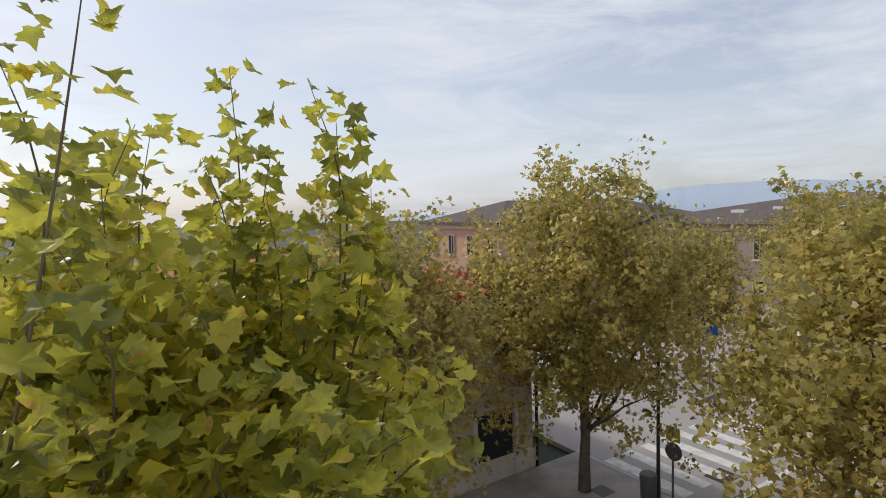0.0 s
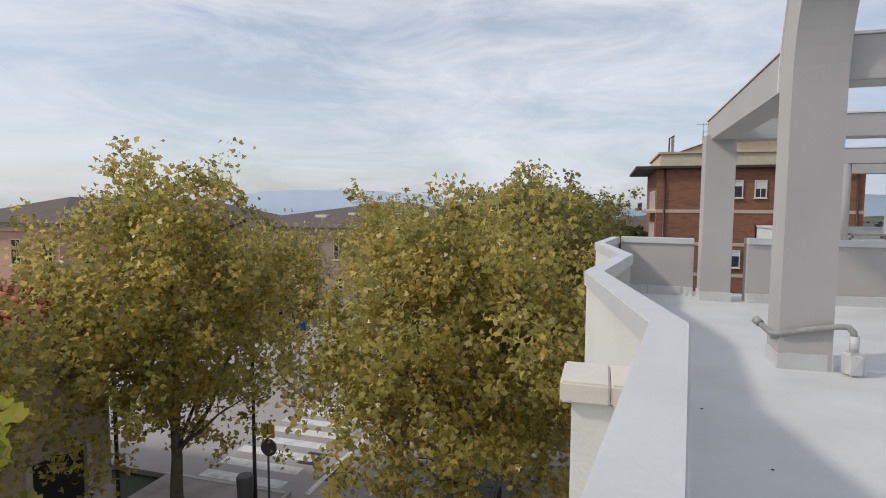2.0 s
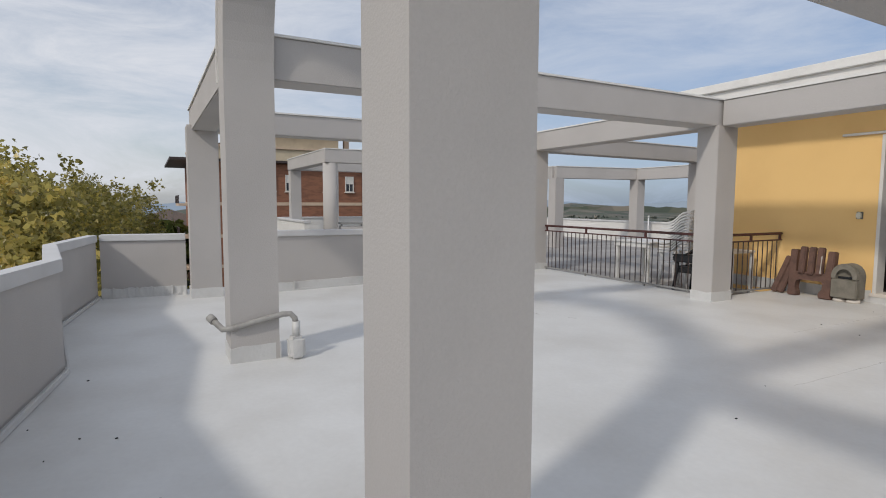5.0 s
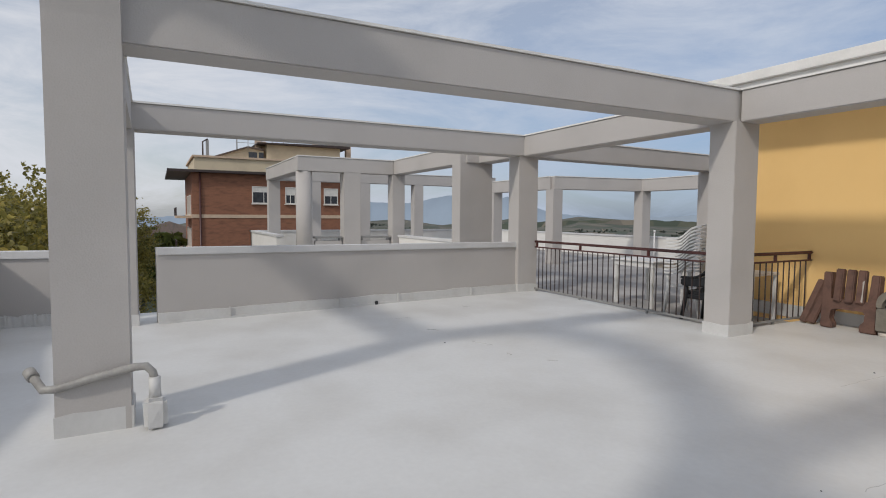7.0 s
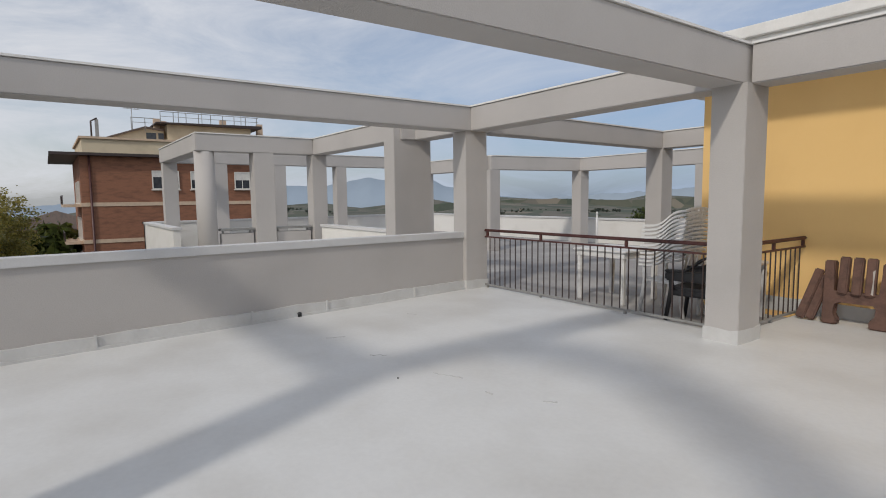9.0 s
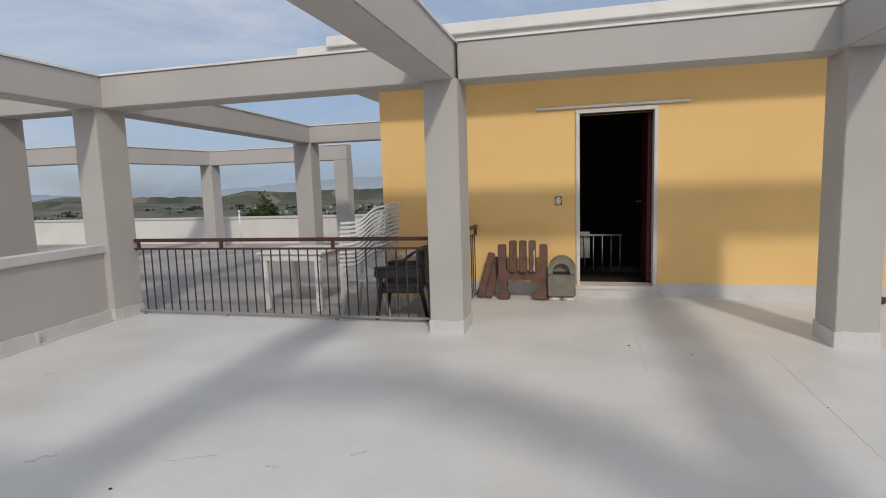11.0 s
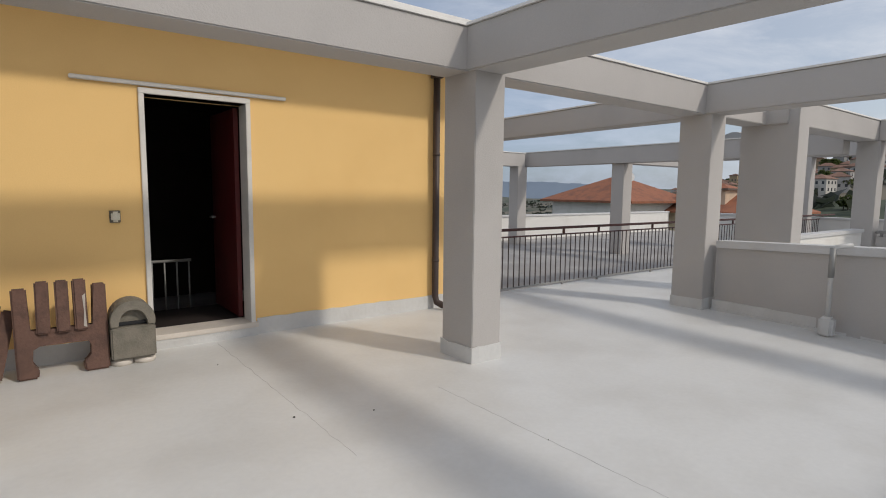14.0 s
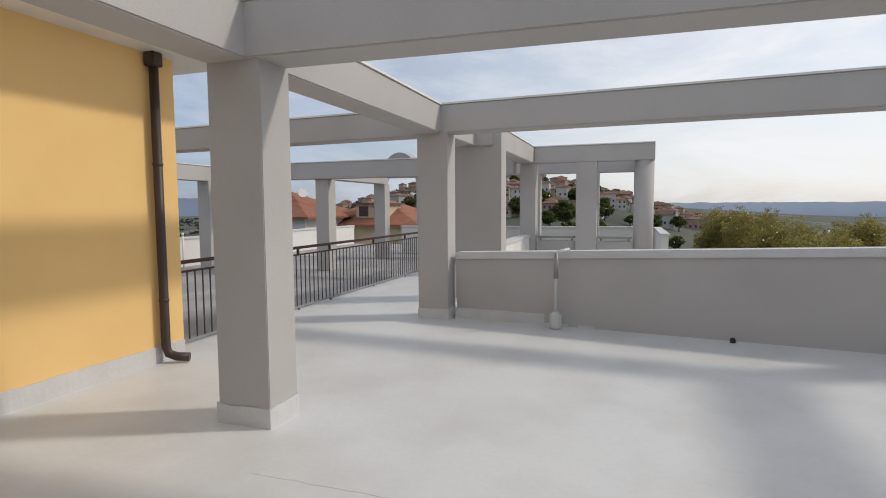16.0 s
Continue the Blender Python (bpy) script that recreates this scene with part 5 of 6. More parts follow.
SHOOTS = (
    ((0.9, -4.5, 0.3), (0.5, -4.45, 2.5), 14), ((-0.3, -5.4, 0.2), (-0.25, -5.34, 2.3), 26), ((0.2, -5.8, 0.2), (0.16, -5.84, 1.98), 16),
    ((-0.5, -5.0, 0.1), (-0.6, -4.88, 2.15), 24), ((-0.65, -4.9, 0.0), (-0.73, -4.79, 1.9), 20), ((-0.7, -5.0, 0.0), (-0.95, -4.8, 1.5), 18),
    ((-0.1, -4.7, -0.4), (-0.17, -4.2, 0.6), 16), ((-0.2, -4.5, -0.5), (-0.31, -3.87, 0.55), 16), ((-0.5, -4.6, -0.6), (-0.7, -3.85, 0.3), 16),
    ((-0.1, -4.3, -0.6), (-0.19, -3.7, 0.26), 14), ((-1.0, -5.0, -0.6), (-1.27, -4.55, 0.35), 16), ((0.7, -4.9, -0.4), (0.71, -4.3, 0.6), 16),
    ((0.5, -5.3, -0.2), (0.52, -4.88, 0.75), 18), ((0.1, -5.7, -0.2), (0.08, -5.4, 0.75), 18), ((0.75, -5.5, 0.3), (0.74, -5.27, 1.6), 18),
    ((1.0, -5.2, 0.4), (0.9, -4.9, 2.2), 16), ((-0.6, -4.9, -0.7), (-0.81, -4.1, 0.2), 14), ((-0.9, -4.9, -0.6), (-1.06, -4.26, 0.4), 14),
    ((-0.4, -5.3, 0.0), (-0.42, -5.1, 1.75), 20), ((-0.05, -5.6, 0.1), (-0.05, -5.3, 1.72), 20), ((-0.3, -5.2, -0.2), (-0.35, -5.0, 1.45), 20),
    ((-0.75, -5.0, -0.3), (-0.88, -4.75, 1.2), 18), ((0.3, -5.5, 0.2), (0.3, -5.3, 1.9), 20), ((-0.1, -5.2, -0.2), (-0.15, -5.0, 1.25), 18),
    ((0.5, -5.2, 0.0), (0.5, -5.0, 1.6), 20), ((-0.5, -5.1, -0.4), (-0.56, -4.9, 1.1), 18), ((0.2, -4.9, -0.4), (0.2, -4.6, 1.0), 18),
    ((0.75, -4.7, -0.2), (0.72, -4.6, 1.3), 18), ((-1.1, -5.2, -0.6), (-1.25, -5.0, 0.75), 16))
for i, (at, top, n) in enumerate(SHOOTS):
    at, top = (at[0] + 0.06, *at[1:]), (top[0] + 0.03, *top[1:])
    leafy_twig(at, top, int(n * 2.5), 0.2, 40 + i)


# ---- street things ----
def lamp_sign():
    s = empty("bus_stop_sign", "dark pole with a yellow and a grey sign", "sign", at=(-14.3, -11.75, G + 0.12))
    bm = bmesh.new()
    add_tube(bm, [(0, 0, 0), (0, 0, 2.5)], 0.035, 8)
    part("pole", bm, M_SIGNGREY, s)
    bm = bmesh.new()
    add_box(bm, -0.02, 0.02, -0.24, 0.24, 2.05, 2.5)
    part("panel", bm, M_SIGNYELLOW, s, "yellow square panel", bevel=0.01)
    bm = bmesh.new()
    add_tube(bm, [(0.03, 0.02, 1.72), (-0.03, 0.02, 1.72)], 0.28, 20)
    part("disc", bm, M_SIGNGREY, s, "grey round sign")
    p = empty("street_lamp", "tall dark street lamp post beside the crossing", "street lamp", at=(-14.2, -12.2, G + 0.12))
    bm = bmesh.new()
    add_tube(bm, [(0, 0, 0), (0, 0, 1.0), (0, 0, 5.2)], [0.08, 0.06, 0.045], 8)
    part("post", bm, M_BALUSTER, p)
    bm = bmesh.new()
    add_tube(bm, [(0.4 * math.cos(a), 0.4 * math.sin(a) + 0.0, 3.4 + 0.0 * a) for a in [i * 0.5236 for i in range(13)]], 0.018, 6, False)
    part("ring", bm, M_BALUSTER, p)
    b = empty("litter_basket", "dark round street litter basket on the pavement", "litter bin", at=(-13.9, -12.35, G + 0.12))
    bm = bmesh.new()
    add_tube(bm, [(0, 0, 0), (0, 0, 0.1), (0, 0, 0.85), (0, 0, 0.9)], [0.15, 0.24, 0.27, 0.24], 14)
    part("basket", bm, M_SIGNGREY, b)
    t = empty("direction_sign", "blue direction sign on a pole across the crossing", "sign", at=(-25.0, -17.0, G + 0.12))
    bm = bmesh.new()
    add_tube(bm, [(0, 0, 0), (0, 0, 3.4)], 0.04, 8)
    part("pole", bm, M_GREYMETAL, t)
    box_part("panel", (-0.02, 0.02, -0.4, 0.4, 2.9, 3.4), M_SIGNBLUE, t, "blue panel", 0.01)


lamp_sign()


def window(parent, at, w, h, nrm, frame_mat=None, glass=None, shutter=None, depth=0.12):
    """Window on a wall whose outward normal is nrm ('x+','x-','y+','y-'); at: centre of the sill."""
    rot = {"x+": 90, "x-": -90, "y+": 180, "y-": 0}[nrm]
    m = Matrix.Translation(at) @ Matrix.Rotation(radians(rot), 4, "Z")
    fm = frame_mat or M_DOORFRAME
    win = part("window", _ring(w, h, 0.09, depth, m), fm, parent)
    box_part("pane", (-w / 2 + 0.06, w / 2 - 0.06, -0.03, 0.0, 0.06, h - 0.06), glass or M_WINDOW, win, m=m)
    box_part("mullion", (-0.03, 0.03, -0.055, -0.031, 0.08, h - 0.08), fm, win, m=m)
    box_part("sill", (-w / 2 - 0.1, w / 2 + 0.1, -0.2, 0.0, -0.1, 0.0), M_MARBLE, win, m=m)
    if shutter:
        for sx in (-1, 1):
            xa, xb = sorted((sx * w / 2, sx * (w / 2 + w * 0.42)))
            box_part("shutter", (xa, xb, -0.08, -0.03, 0, h), shutter, win, m=m)
    return win


def _ring(w, h, t, d, m):
    bm = bmesh.new()
    for dims in ((-w / 2, w / 2, 0, t), (-w / 2, w / 2, h - t, h), (-w / 2, -w / 2 + t, t, h - t), (w / 2 - t, w / 2, t, h - t)):
        add_box(bm, dims[0], dims[1], -d, 0.0, dims[2], dims[3], m=m)
    return bm


def hip_roof(x0, x1, y0, y1, z, rise, over, mat, parent, name="roof", th=0.18):
    bm = bmesh.new()
    x0, x1, y0, y1 = x0 - over, x1 + over, y0 - over, y1 + over
    lx, ly = x1 - x0, y1 - y0
    run = min(lx, ly) / 2
    if lx >= ly:
        r0, r1 = (x0 + run, (y0 + y1) / 2, z + rise), (x1 - run - 1e-3, (y0 + y1) / 2, z + rise)
    else:
        r0, r1 = ((x0 + x1) / 2, y0 + run, z + rise), ((x0 + x1) / 2, y1 - run - 1e-3, z + rise)
    lo = [bm.verts.new(p) for p in ((x0, y0, z - th), (x1, y0, z - th), (x1, y1, z - th), (x0, y1, z - th))]
    b = [bm.verts.new(p) for p in ((x0, y0, z), (x1, y0, z), (x1, y1, z), (x0, y1, z))]
    t = [bm.verts.new(r0), bm.verts.new(r1)]
    bm.faces.new(lo[::-1])
    for i in range(4):
        bm.faces.new((lo[i], lo[(i + 1) % 4], b[(i + 1) % 4], b[i]))
    if lx >= ly:
        fs = ((b[0], b[1], t[1], t[0]), (b[1], b[2], t[1]), (b[2], b[3], t[0], t[1]), (b[3], b[0], t[0]))
    else:
        fs = ((b[0], b[1], t[0]), (b[1], b[2], t[1], t[0]), (b[2], b[3], t[1]), (b[3], b[0], t[0], t[1]))
    for f in fs:
        bm.faces.new(f)
    return part(name, bm, mat, parent)


# brick apartment block to the west
bb = empty("apartment_block", "red brick apartment block with cream attic storey", "building")
BX, BY0, BY1 = -62.0, 3.7, 22.5
box_part("wall", (BX - 14, BX, BY0, BY1, -40, 5.6), M_BRICK, bb)
for z in (1.0, -2.4, -5.6):
    box_part("band", (BX - 14.05, BX + 0.06, BY0 - 0.06, BY1 + 0.05, z, z + 0.35), M_CREAMBAND, bb, "pale string course")
box_part("roof_slab", (BX - 15.2, BX + 0.7, BY0 - 2.2, BY1 + 0.7, 5.6, 5.85), M_BALUSTER, bb, "dark projecting eaves")
box_part("attic_parapet", (BX - 13.5, BX - 0.6, BY0 + 0.3, BY1 - 0.3, 5.85, 7.2), M_CREAM, bb, "cream attic wall")
box_part("attic_rim", (BX - 13.7, BX - 0.4, BY0 + 0.1, BY1 - 0.1, 7.2, 7.4), M_CREAMBAND, bb)
box_part("attic_storey", (BX - 11, BX - 3.0, BY0 + 7.9, BY1 - 2.5, 7.2, 9.2), M_CREAM, bb, "set-back attic storey")
bm = bmesh.new()
add_prism(bm, [(BX - 12, BY0 + 6.8), (BX - 2.2, BY0 + 6.8), (BX - 2.2, BY1 - 1.5), (BX - 12, BY1 - 1.5)], 9.2, [9.3, 9.3, 9.5, 9.5])
part("attic_roof", bm, M_BALUSTER, bb, "dark flat attic roof")
bm = bmesh.new()
pts = [(BY0 + 1.6, 7.2), (BY0 + 7.6, 7.2), (BY0 + 7.6, 8.5), (BY0 + 5.9, 8.75)]
fa_, ba_ = [bm.verts.new((BX - 3.4, y, z)) for y, z in pts], [bm.verts.new((BX - 10.5, y, z)) for y, z in pts]
bm.faces.new(fa_)
bm.faces.new(ba_[::-1])
for i in range(4):
    bm.faces.new((fa_[(i + 1) % 4], fa_[i], ba_[i], ba_[(i + 1) % 4]))
part("attic_gable", bm, M_CREAM, bb, "cream sloping attic gable")
bm = bmesh.new()
for (ya, za), (yb, zb) in ((pts[0], pts[3]), (pts[3], pts[2])):
    fr = [bm.verts.new((x, y, z + dz)) for x in (BX - 3.1, BX - 10.7) for y, z, dz in ((ya, za, 0.0), (yb, zb, 0.0), (yb, zb, 0.16), (ya, za, 0.16))]
    for f in ((0, 1, 2, 3), (7, 6, 5, 4), (0, 4, 5, 1), (1, 5, 6, 2), (2, 6, 7, 3), (3, 7, 4, 0)):
        bm.faces.new([fr[i] for i in f])
part("gable_roof", bm, M_ROOF, bb, "brown gable verge")
for y0, w in ((6.0, 0.9), (7.1, 0.5)):
    box_part("attic_window", (BX - 3.42, BX - 3.35, BY0 + y0, BY0 + y0 + w, 7.5, 8.3), M_WINDOW, bb)
for y, w, z1, mat in ((1.75, 0.3, 9.5, M_GREYMETAL), (6.9, 0.6, 9.9, M_CREAMBAND), (7.6, 0.5, 9.7, M_CREAMBAND), (13.5, 0.6, 10.2, M_CREAMBAND), (17.5, 0.6, 10.0, M_CREAMBAND)):
    box_part("chimney", (BX - 5, BX - 5 + w, BY0 + y, BY0 + y + w, 7.2, z1), mat, bb)
# roof rails and aerials
for ya, yb, z in ((BY0 + 4.6, BY0 + 6.6, 8.7), (BY0 + 7.2, BY1 - 1.8, 9.45)):
    rr = box_part("roof_rail", (BX - 2.5, BX - 2.44, ya, yb, z + 0.9, z + 0.96), M_GREYMETAL, bb)
    box_part("mid_bar", (BX - 2.49, BX - 2.45, ya, yb, z + 0.45, z + 0.49), M_GREYMETAL, rr)
    for i in range(int((yb - ya) / 1.2) + 1):
        box_part("post", (BX - 2.5, BX - 2.44, ya + i * 1.2, ya + i * 1.2 + 0.06, z - 0.3, z + 0.9), M_GREYMETAL, rr)
for y, h in ((4.9, 1.4), (9.2, 2.4), (11.5, 2.0), (15.6, 1.6)):
    bm = bmesh.new()
    add_tube(bm, [(BX - 4, BY0 + y, 8.2), (BX - 4, BY0 + y, 9.4 + h)], 0.035, 5)
    add_tube(bm, [(BX - 4.1, BY0 + y - 0.7, 9.3 + h), (BX - 3.9, BY0 + y + 0.7, 9.2 + h)], 0.025, 5)
    for i in range(5):
        add_tube(bm, [(BX - 4.4, BY0 + y - 0.6 + i * 0.28, 9.28 + h), (BX - 3.6, BY0 + y - 0.6 + i * 0.28, 9.26 + h)], 0.02, 4)
    part("aerial", bm, M_GREYMETAL, bb, "thin roof aerial")
bm = bmesh.new()
add_tube(bm, [(BX - 1.5, BY0 + 1.2, 7.2), (BX - 1.5, BY0 + 1.2, 8.9), (BX - 1.5, BY0 + 1.7, 9.2)], 0.08, 6)
part("vent", bm, M_BALUSTER, bb)
for y in (0.75, 18.2):
    bm = bmesh.new()
    add_tube(bm, [(BX + 0.12, BY0 + y, 5.6), (BX + 0.12, BY0 + y, -20)], 0.1, 8)
    part("downpipe", bm, M_RAIL, bb)
for z in (2.55, -4.6):
    for y, w in ((7.0, 2.4), (9.8, 1.1), (14.3, 1.6), (16.6, 1.0)):
        win = window(bb, (BX + 0.02, BY0 + y, z), w, 1.8, "x+")
        box_part("blind", (BX + 0.03, BX + 0.09, BY0 + y - w / 2 + 0.09, BY0 + y + w / 2 - 0.09, z + 1.8 * (0.52 if w < 2 else 0.66), z + 1.71), M_DOORFRAME, win, "half-lowered white blind")
for z in (1.2, -2.2, -5.5):
    bal = box_part("balcony", (BX - 8, BX - 0.8, BY0 - 1.4, BY0, z - 0.25, z), M_CREAMBAND, bb)
    box_part("balcony_rail", (BX - 8, BX - 0.8, BY0 - 1.45, BY0 - 1.38, z + 0.75, z + 0.85), M_BALUSTER, bal)
    for i in range(16):
        box_part("baluster", (BX - 8 + i * 0.47, BX - 7.92 + i * 0.47, BY0 - 1.44, BY0 - 1.39, z, z + 0.75), M_BALUSTER, bal)
    for i in range(3):
        window(bb, (BX - 2.2 - i * 2.4, BY0 - 0.01, z + 0.05), 1.2, 2.1, "y-")

# cream corner house across the street
ch = empty("corner_house", "cream rendered corner house with terracotta tiled roof", "building")
box_part("wall", (-12.6, 14.0, -30.0, -16.3, G - 0.3, -1.75), M_CREAM, ch)
box_part("base_course", (-12.68, 14.05, -30.05, -16.22, G - 0.3, G + 0.9), M_MARBLE, ch)
hip_roof(-12.6, 14.0, -30.0, -16.3, -1.55, 1.5, 0.55, M_TILE, ch)
rows = bmesh.new()
# half-round tiles on the two slopes towards the street
for i in range(60):
    x = -12.9 + i * 0.42
    for j in range(9):
        u0, u1 = j / 9, (j + 1) / 9
        ya, yb = -15.75 - u0 * 4.2, -15.75 - u1 * 4.2
        za, zb = -1.53 + u0 * 0.86, -1.53 + u1 * 0.86
        if x < -13.1 + u0 * 4.3:
            continue
        add_tube(rows, [(x, ya, za + 0.08), (x, yb, zb + 0.04)], [0.12, 0.10], 6)
o = part("roof_tile_rows", rows, M_TILE, ch)
o["kind"] = "stuff"
for j in range(22):
    bm = bmesh.new()
    y = -16.2 - j * 0.42
    add_tube(bm, [(-13.2, y, -1.5), (-10.5, y, -0.95)], [0.12, 0.11], 6)
    part("roof_tile_row", bm, M_TILE, ch)
box_part("shop_opening", (-11.6, -10.0, -16.34, -16.24, G, G + 2.5), M_BLACK, ch, "black shop doorway")
for x in (-11.75, -9.95):
    box_part("door_surround", (x - 0.09, x + 0.09, -16.3, -16.16, G, G + 2.6), M_MARBLE, ch)
for x in (-7.0, -3.0, 1.0, 5.0):
    window(ch, (x, -16.29, G + 3.9), 1.1, 1.6, "y+", shutter=M_BALUSTER)
    window(ch, (x, -16.29, G + 0.9), 1.3, 1.9, "y+")
for y in (-18.5, -22.0, -26.0):
    window(ch, (-12.61, y, G + 3.9), 1.1, 1.6, "x-", shutter=M_BALUSTER)
bm = bmesh.new()
add_tube(bm, [(-12.72, -16.2, -1.75), (-12.72, -16.2, G)], 0.06, 8)
part("downpipe", bm, M_BALUSTER, ch)

# long building with brown roof beyond the crossing
lb = empty("school_building", "long pink rendered building with a brown hipped roof", "building")
box_part("wall", (-62.0, -31.5, -54.0, -41.5, -12, 0.0), M_PINK, lb)
box_part("cornice", (-62.2, -31.3, -54.2, -41.3, -0.7, 0.0), M_CREAMBAND, lb)
hip_roof(-62, -31.5, -54, -41.5, 0.0, 2.1, 0.7, M_ROOF, lb)
# this wall's colour already holds its shade
w2 = box_part("wing_wall", (-85.0, -52.0, -41.5, -13.0, -12, -0.8), M_BEIGE_SHADED, lb)
box_part("wing_cornice", (-85.2, -51.8, -41.5, -12.8, -1.5, -0.8), M_CREAMBAND, lb)
hip_roof(-85, -52, -44, -13, -0.8, 2.9, 0.8, M_ROOF, lb, "wing_roof")
for i in range(9):
    for z in (-4.2, -8.4):
        window(lb, (-51.98, -40.0 + i * 2.9, z), 1.1, 2.3, "x+", M_CREAMBAND)
for i in range(4):
    for z in (-3.4, -8.0):
        window(lb, (-31.48, -52.5 + i * 3.3, z), 1.1, 2.1, "x+", M_CREAMBAND)
        window(lb, (-34 - i * 4.6, -41.49, z), 1.1, 2.1, "y+", M_CREAMBAND)
for x, y, z in ((-57, -33.0, 0.35), (-58.5, -29.5, 0.6), (-58.5, -24.0, 0.6)):
    box_part("skylight", (x - 0.5, x + 0.5, y - 0.7, y + 0.7, z - 0.3, z + 0.1), M_WHITE, lb)

# house with orange hipped roofs to the north-east
oh = empty("villa", "white villa with orange tiled hip roofs", "building")
box_part("wall", (34, 42, 29, 37, -20, 0.8), M_WALLWHITE, oh)
hip_roof(34, 42, 29, 37, 0.8, 2.2, 0.8, M_TILEFAR, oh)
box_part("wing_wall", (40, 50, 22, 32, -20, 0.0), M_CREAM, oh)
hip_roof(40, 50, 22, 32, 0.0, 2.4, 0.8, M_TILEFAR, oh, "wing_roof")
dorm = box_part("dormer", (40.6, 43.5, 24.6, 27.8, 0.3, 1.75), M_CREAMBAND, oh, "dormer with two dark windows")
box_part("dormer_roof", (40.3, 43.8, 24.3, 28.1, 1.75, 1.9), M_ROOF, dorm)
for y in (25.1, 26.6):
    box_part("dormer_window", (40.54, 40.6, y, y + 0.9, 0.7, 1.6), M_WINDOW, dorm)
for y in (30.5, 33, 35.5):
    window(oh, (33.99, y, -2.2), 1.1, 1.6, "x-")
bm = bmesh.new()
add_tube(bm, [(36.2, 30.6, 2.75), (36.1, 30.5, 2.8)], [0.45, 0.42], 16)
part("dish", bm, M_WHITE, oh, "white satellite dish")

# hill town to the east
HOUSE_MATS = [material("town_render_" + n, c, 0.9, 0.08, 0.4, 8, 0.1) for n, c in (("white", (0.52, 0.50, 0.47)), ("cream", (0.42, 0.36, 0.29)), ("pink", (0.38, 0.25, 0.21)), ("grey", (0.31, 0.305, 0.30)), ("ochre", (0.38, 0.29, 0.19)), ("pale", (0.44, 0.43, 0.42)))]
M_TOWNROOF = material("town_roof_tiles", (0.2, 0.115, 0.085), 0.9, 0.15, 0.6, 8, 0.2, spread=0.3)
rnd = random.Random(77)
for i in range(300):
    th = radians(rnd.gauss(13, 15))
    r = 250 + 380 * rnd.random() ** 0.8
    gz = land_z(r * math.cos(th), r * math.sin(th))
    w, d, h = rnd.uniform(5.5, 10), rnd.uniform(5.5, 9), rnd.choice((3.2, 5.5, 5.8, 6.2, 8.5))
    hs = empty("town_house", rnd.choice(("small rendered town house with tiled roof on the hillside", "hillside town house with hipped tile roof")), "house", "hillside town houses", at=(r * math.cos(th), r * math.sin(th), gz))
    rz = rnd.choice((0, 1.5708)) + rnd.uniform(-0.4, 0.4)
    hs.rotation_euler = (0, 0, rz)
    box_part("wall", (-w / 2, w / 2, -d / 2, d / 2, -4, h), rnd.choice(HOUSE_MATS), hs)
    hip_roof(-w / 2, w / 2, -d / 2, d / 2, h, rnd.uniform(1.4, 2.2), 0.5, M_TOWNROOF, hs)
    bm = bmesh.new()
    for f in range(int(h // 2.9)):
        for k in range(int(w // 2.6)):
            x = -w / 2 + 1.3 + k * 2.6
            for y0 in (-d / 2 - 0.04, d / 2 - 0.02):
                add_box(bm, x - 0.5, x + 0.5, y0, y0 + 0.06, 0.9 + f * 2.9, 2.2 + f * 2.9)
        for k in range(int(d // 2.6)):
            y = -d / 2 + 1.3 + k * 2.6
            for x0 in (-w / 2 - 0.04, w / 2 - 0.02):
                add_box(bm, x0, x0 + 0.06, y - 0.5, y + 0.5, 0.9 + f * 2.9, 2.2 + f * 2.9)
    part("windows", bm, M_WINDOW, hs)["kind"] = "stuff"


def bush_tree(name, at, h, r, mat, label, seed, n=900, size=0.5, cone=False, category="tree"):
    rs = np.random.RandomState(seed)
    t = empty(name, label, category, "background trees", at=at)
    bm = bmesh.new()
    add_tube(bm, [(0, 0, -1), (0, 0, h * 0.5)], [r * 0.09, r * 0.05], 6)
    part("trunk", bm, M_BARK, t)
    pts = []
    while len(pts) < n:
        u = rs.normal(size=3)
        u /= np.linalg.norm(u)
        rad = rs.uniform(0.3, 1) ** 0.5
        lump = 0.8 + 0.4 * noise.noise((u[0] * 2 + seed, u[1] * 2, u[2] * 2))
        p = u * rad * lump
        z = 0.6 * h + p[2] * h * 0.42
        k = (1.15 - z / h) * 1.3 if cone else 1.0
        pts.extend(np.array((p[0] * r * k, p[1] * r * k, z)) + rs.normal(size=(6, 3)) * r * 0.07)
    o = new("crown", leaves_mesh("crown", pts, rs.uniform(0.7, 1.3, len(pts)) * size, SIMPLE, mat, seed))
    o.parent = t
    o["kind"] = "stuff"
    return t


town_tree = bush_tree("town_tree", (140, 20, -4), 7, 4, M_CYPRESS, "dark green tree among the town houses", 5, 900, 0.8)
for i in range(170):
    th = radians(rnd.gauss(13, 16))
    r = rnd.uniform(180, 640)
    s = rnd.uniform(0.6, 1.3)
    copy_thing(town_tree, pose(r * math.cos(th), r * math.sin(th), land_z(r * math.cos(th), r * math.sin(th)), 0, 0, rnd.uniform(0, 360)) @ Matrix.Scale(s, 4))
cyp = bush_tree("cypress_clump", (-25.3, 36.0, -9), 10.4, 1.7, M_CYPRESS, "dark green conifer clump beyond the roof", 9, 7000, 0.2, False)
copy_thing(cyp, pose(-26.9, 36.6, -9.3, 0, 0, 130) @ Matrix.Scale(0.93, 4))
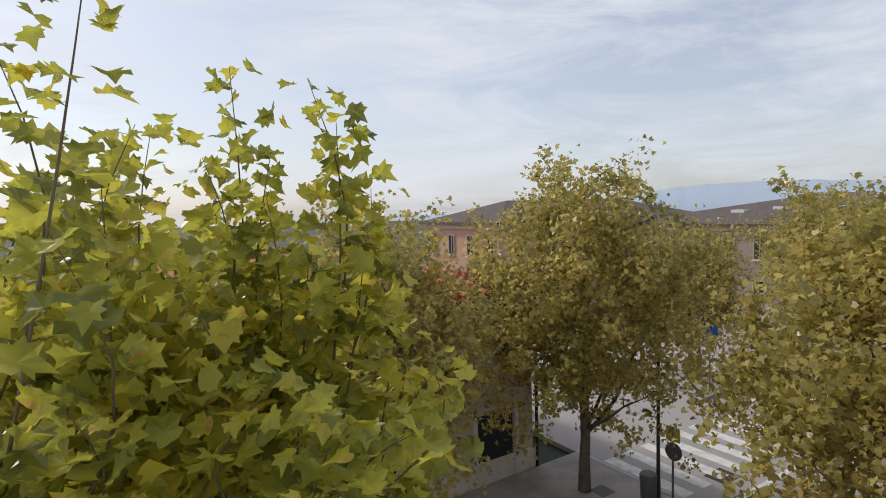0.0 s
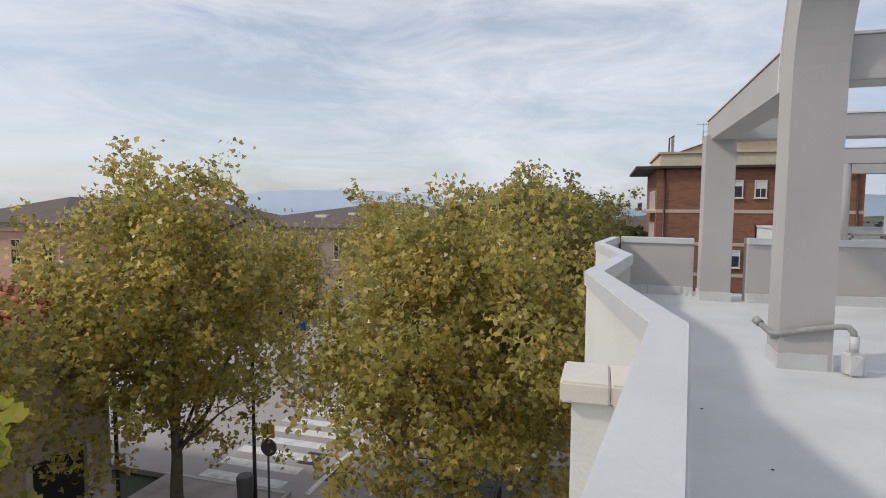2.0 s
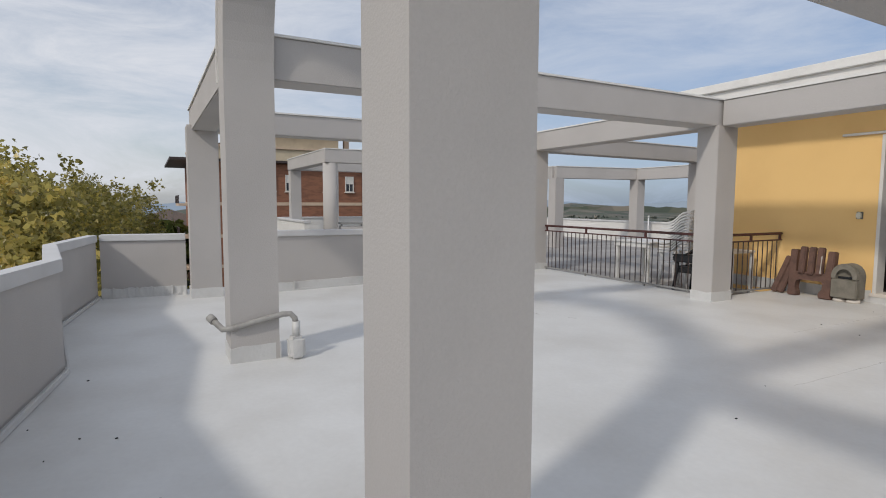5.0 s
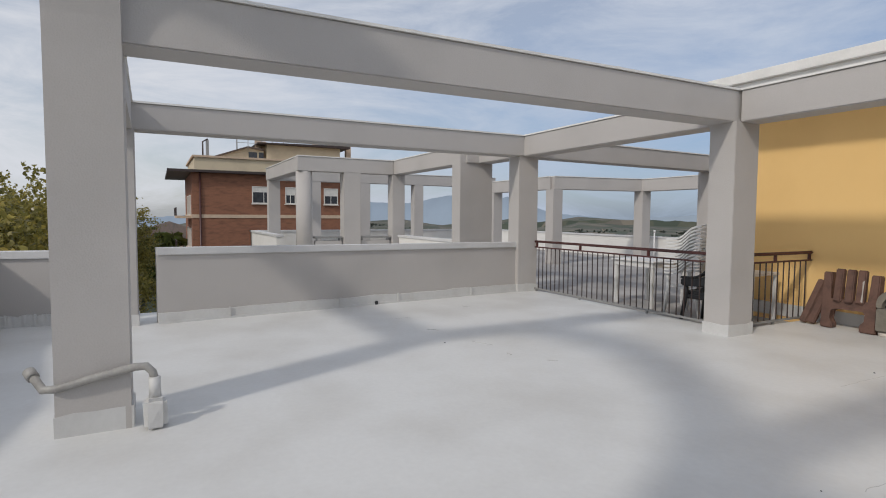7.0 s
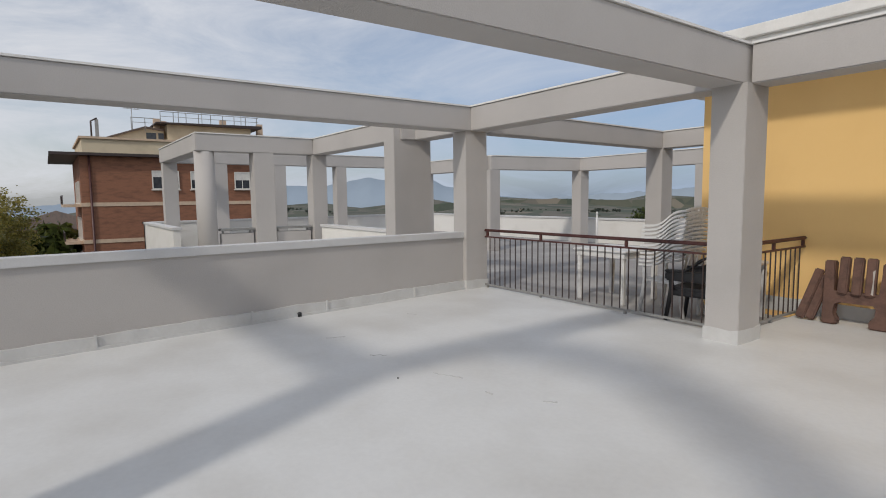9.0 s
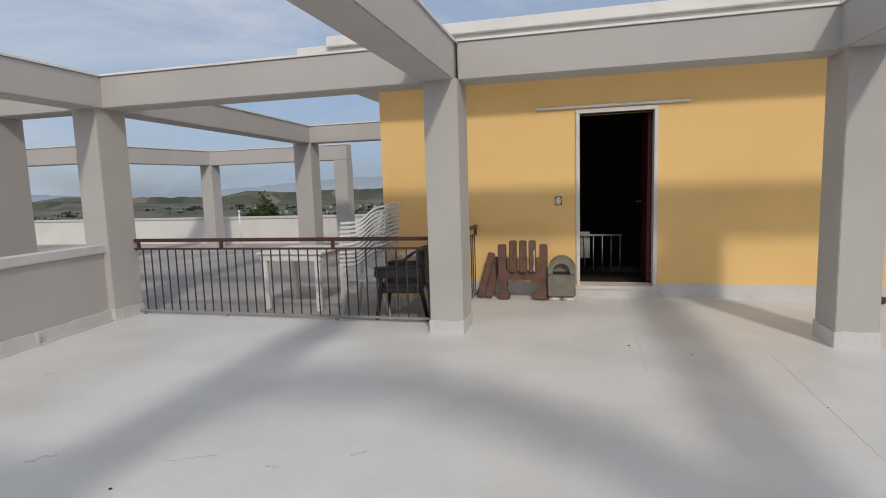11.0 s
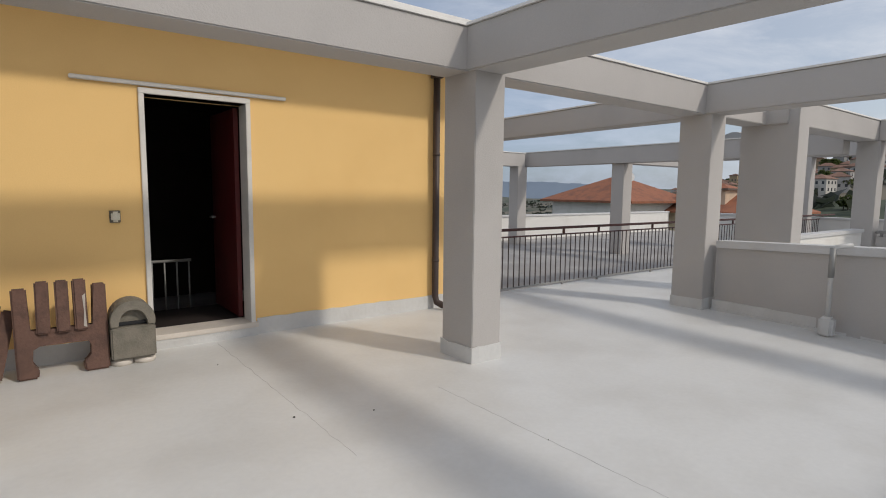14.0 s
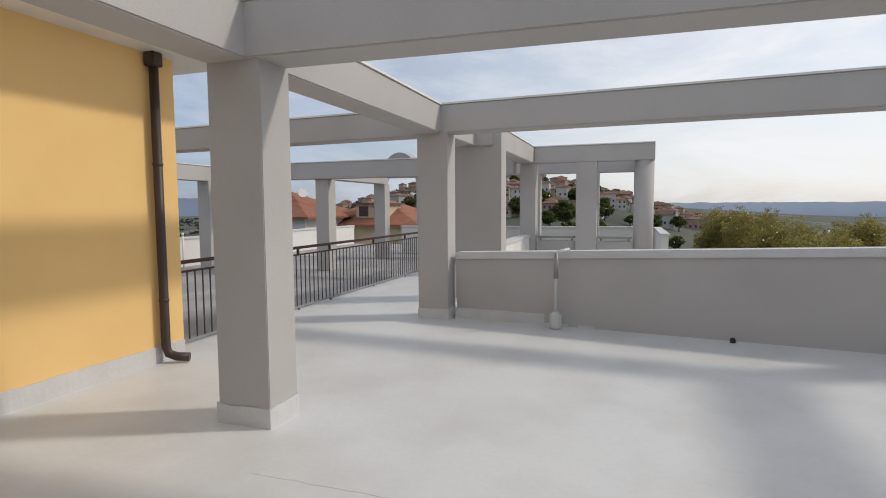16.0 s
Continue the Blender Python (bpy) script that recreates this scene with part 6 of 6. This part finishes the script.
# wooded hill and low houses west of the brick block
for i, (x, y, s) in enumerate(((-70, 1.0, 1.2), (-80, -2.5, 1.3), (-90, 1, 1.1))):
    copy_thing(town_tree, pose(x, y, G - 1, 0, 0, i * 70) @ Matrix.Scale(s, 4))
lh = empty("low_house", "cream low house with a brown roof behind the trees", "house", at=(-84, 2.0, G))
box_part("wall", (-6, 6, -5, 5, -2, 6.6), M_CREAM, lh)
hip_roof(-6, 6, -5, 5, 6.6, 2.0, 0.5, M_ROOF, lh)
# far fields: woods and scattered farmhouses
rs = np.random.RandomState(6)
pts = []
for i in range(1000):
    th, r = radians(rs.uniform(20, 172)), 260 + 1500 * rs.rand() ** 1.4
    n = rs.randint(6, 26)
    span = rs.uniform(10, 60)
    ax = rs.uniform(0, 6.28)
    for k in range(n):
        u = rs.uniform(-1, 1) * span
        x, y = r * math.cos(th) + u * math.cos(ax) + rs.normal() * 4, r * math.sin(th) + u * math.sin(ax) + rs.normal() * 4
        pts.append((x, y, land_z(x, y) + rs.uniform(1, 3)))
M_WOODS = leaf_material("far_woods", (0.035, 0.045, 0.035), (0.055, 0.066, 0.048), (0.08, 0.085, 0.06))
tagged(new("far_woods", leaves_mesh("far_woods", pts, rs.uniform(4, 9, len(pts)), SIMPLE, M_WOODS, 3, 0.1)), "dark hedges and woods on the far farmland", "woods", kind="stuff")
bm = bmesh.new()
for i in range(260):
    th, r = radians(rs.uniform(20, 165)), 350 + 1300 * rs.rand() ** 1.2
    x, y = r * math.cos(th), r * math.sin(th)
    w = rs.uniform(2.5, 5)
    z = land_z(x, y)
    m = Matrix.Translation((x, y, z)) @ Matrix.Rotation(rs.uniform(0, 3), 4, "Z")
    add_box(bm, -w, w, -w * 0.6, w * 0.6, -3, rs.uniform(3, 5), m=m)
tagged(part("far_farmhouses", bm, HOUSE_MATS[1]), "tiny pale farmhouses scattered over the fields", "houses", kind="stuff")
# parked cars
def car(at, rz, mat, label):
    c = empty("parked_car", label, "car", "parked cars", at=at)
    c.rotation_euler = (0, 0, rz)
    pts = [(-2.0, 0.35), (2.0, 0.35), (2.05, 0.7), (1.9, 0.9), (1.05, 1.0), (0.45, 1.42), (-1.1, 1.45), (-1.8, 1.0), (-2.05, 0.9)]
    bm = bmesh.new()
    a = [bm.verts.new((x, -0.82, z)) for x, z in pts]
    b = [bm.verts.new((x, 0.82, z)) for x, z in pts]
    bm.faces.new(a)
    bm.faces.new(b[::-1])
    for i in range(len(pts)):
        bm.faces.new((a[(i + 1) % len(pts)], a[i], b[i], b[(i + 1) % len(pts)]))
    part("body", bm, mat, c, bevel=0.07, segs=3)
    bm = bmesh.new()
    add_box(bm, -1.15, 0.5, -0.84, 0.84, 1.02, 1.32)
    part("side_windows", bm, M_WINDOW, c)
    for x in (-1.3, 1.3):
        for y in (-0.76, 0.76):
            bm = bmesh.new()
            add_tube(bm, [(x, y - 0.1, 0.32), (x, y + 0.1, 0.32)], 0.32, 16)
            part("wheel", bm, M_BLACK, c)


M_CARWHITE = material("car_white", (0.7, 0.7, 0.7), 0.25, 0.03)
M_CARGREY = material("car_grey", (0.2, 0.21, 0.22), 0.25, 0.03)
car((-9.4, -5.5, G), 0.0, M_CARWHITE, "white parked car under the plane trees")
car((-17.5, -5.4, G), 0.0, M_CARGREY, "grey parked car under the plane trees")
car((-26.0, -13.0, G), 0.3, M_CARWHITE, "white parked car beyond the crossing")
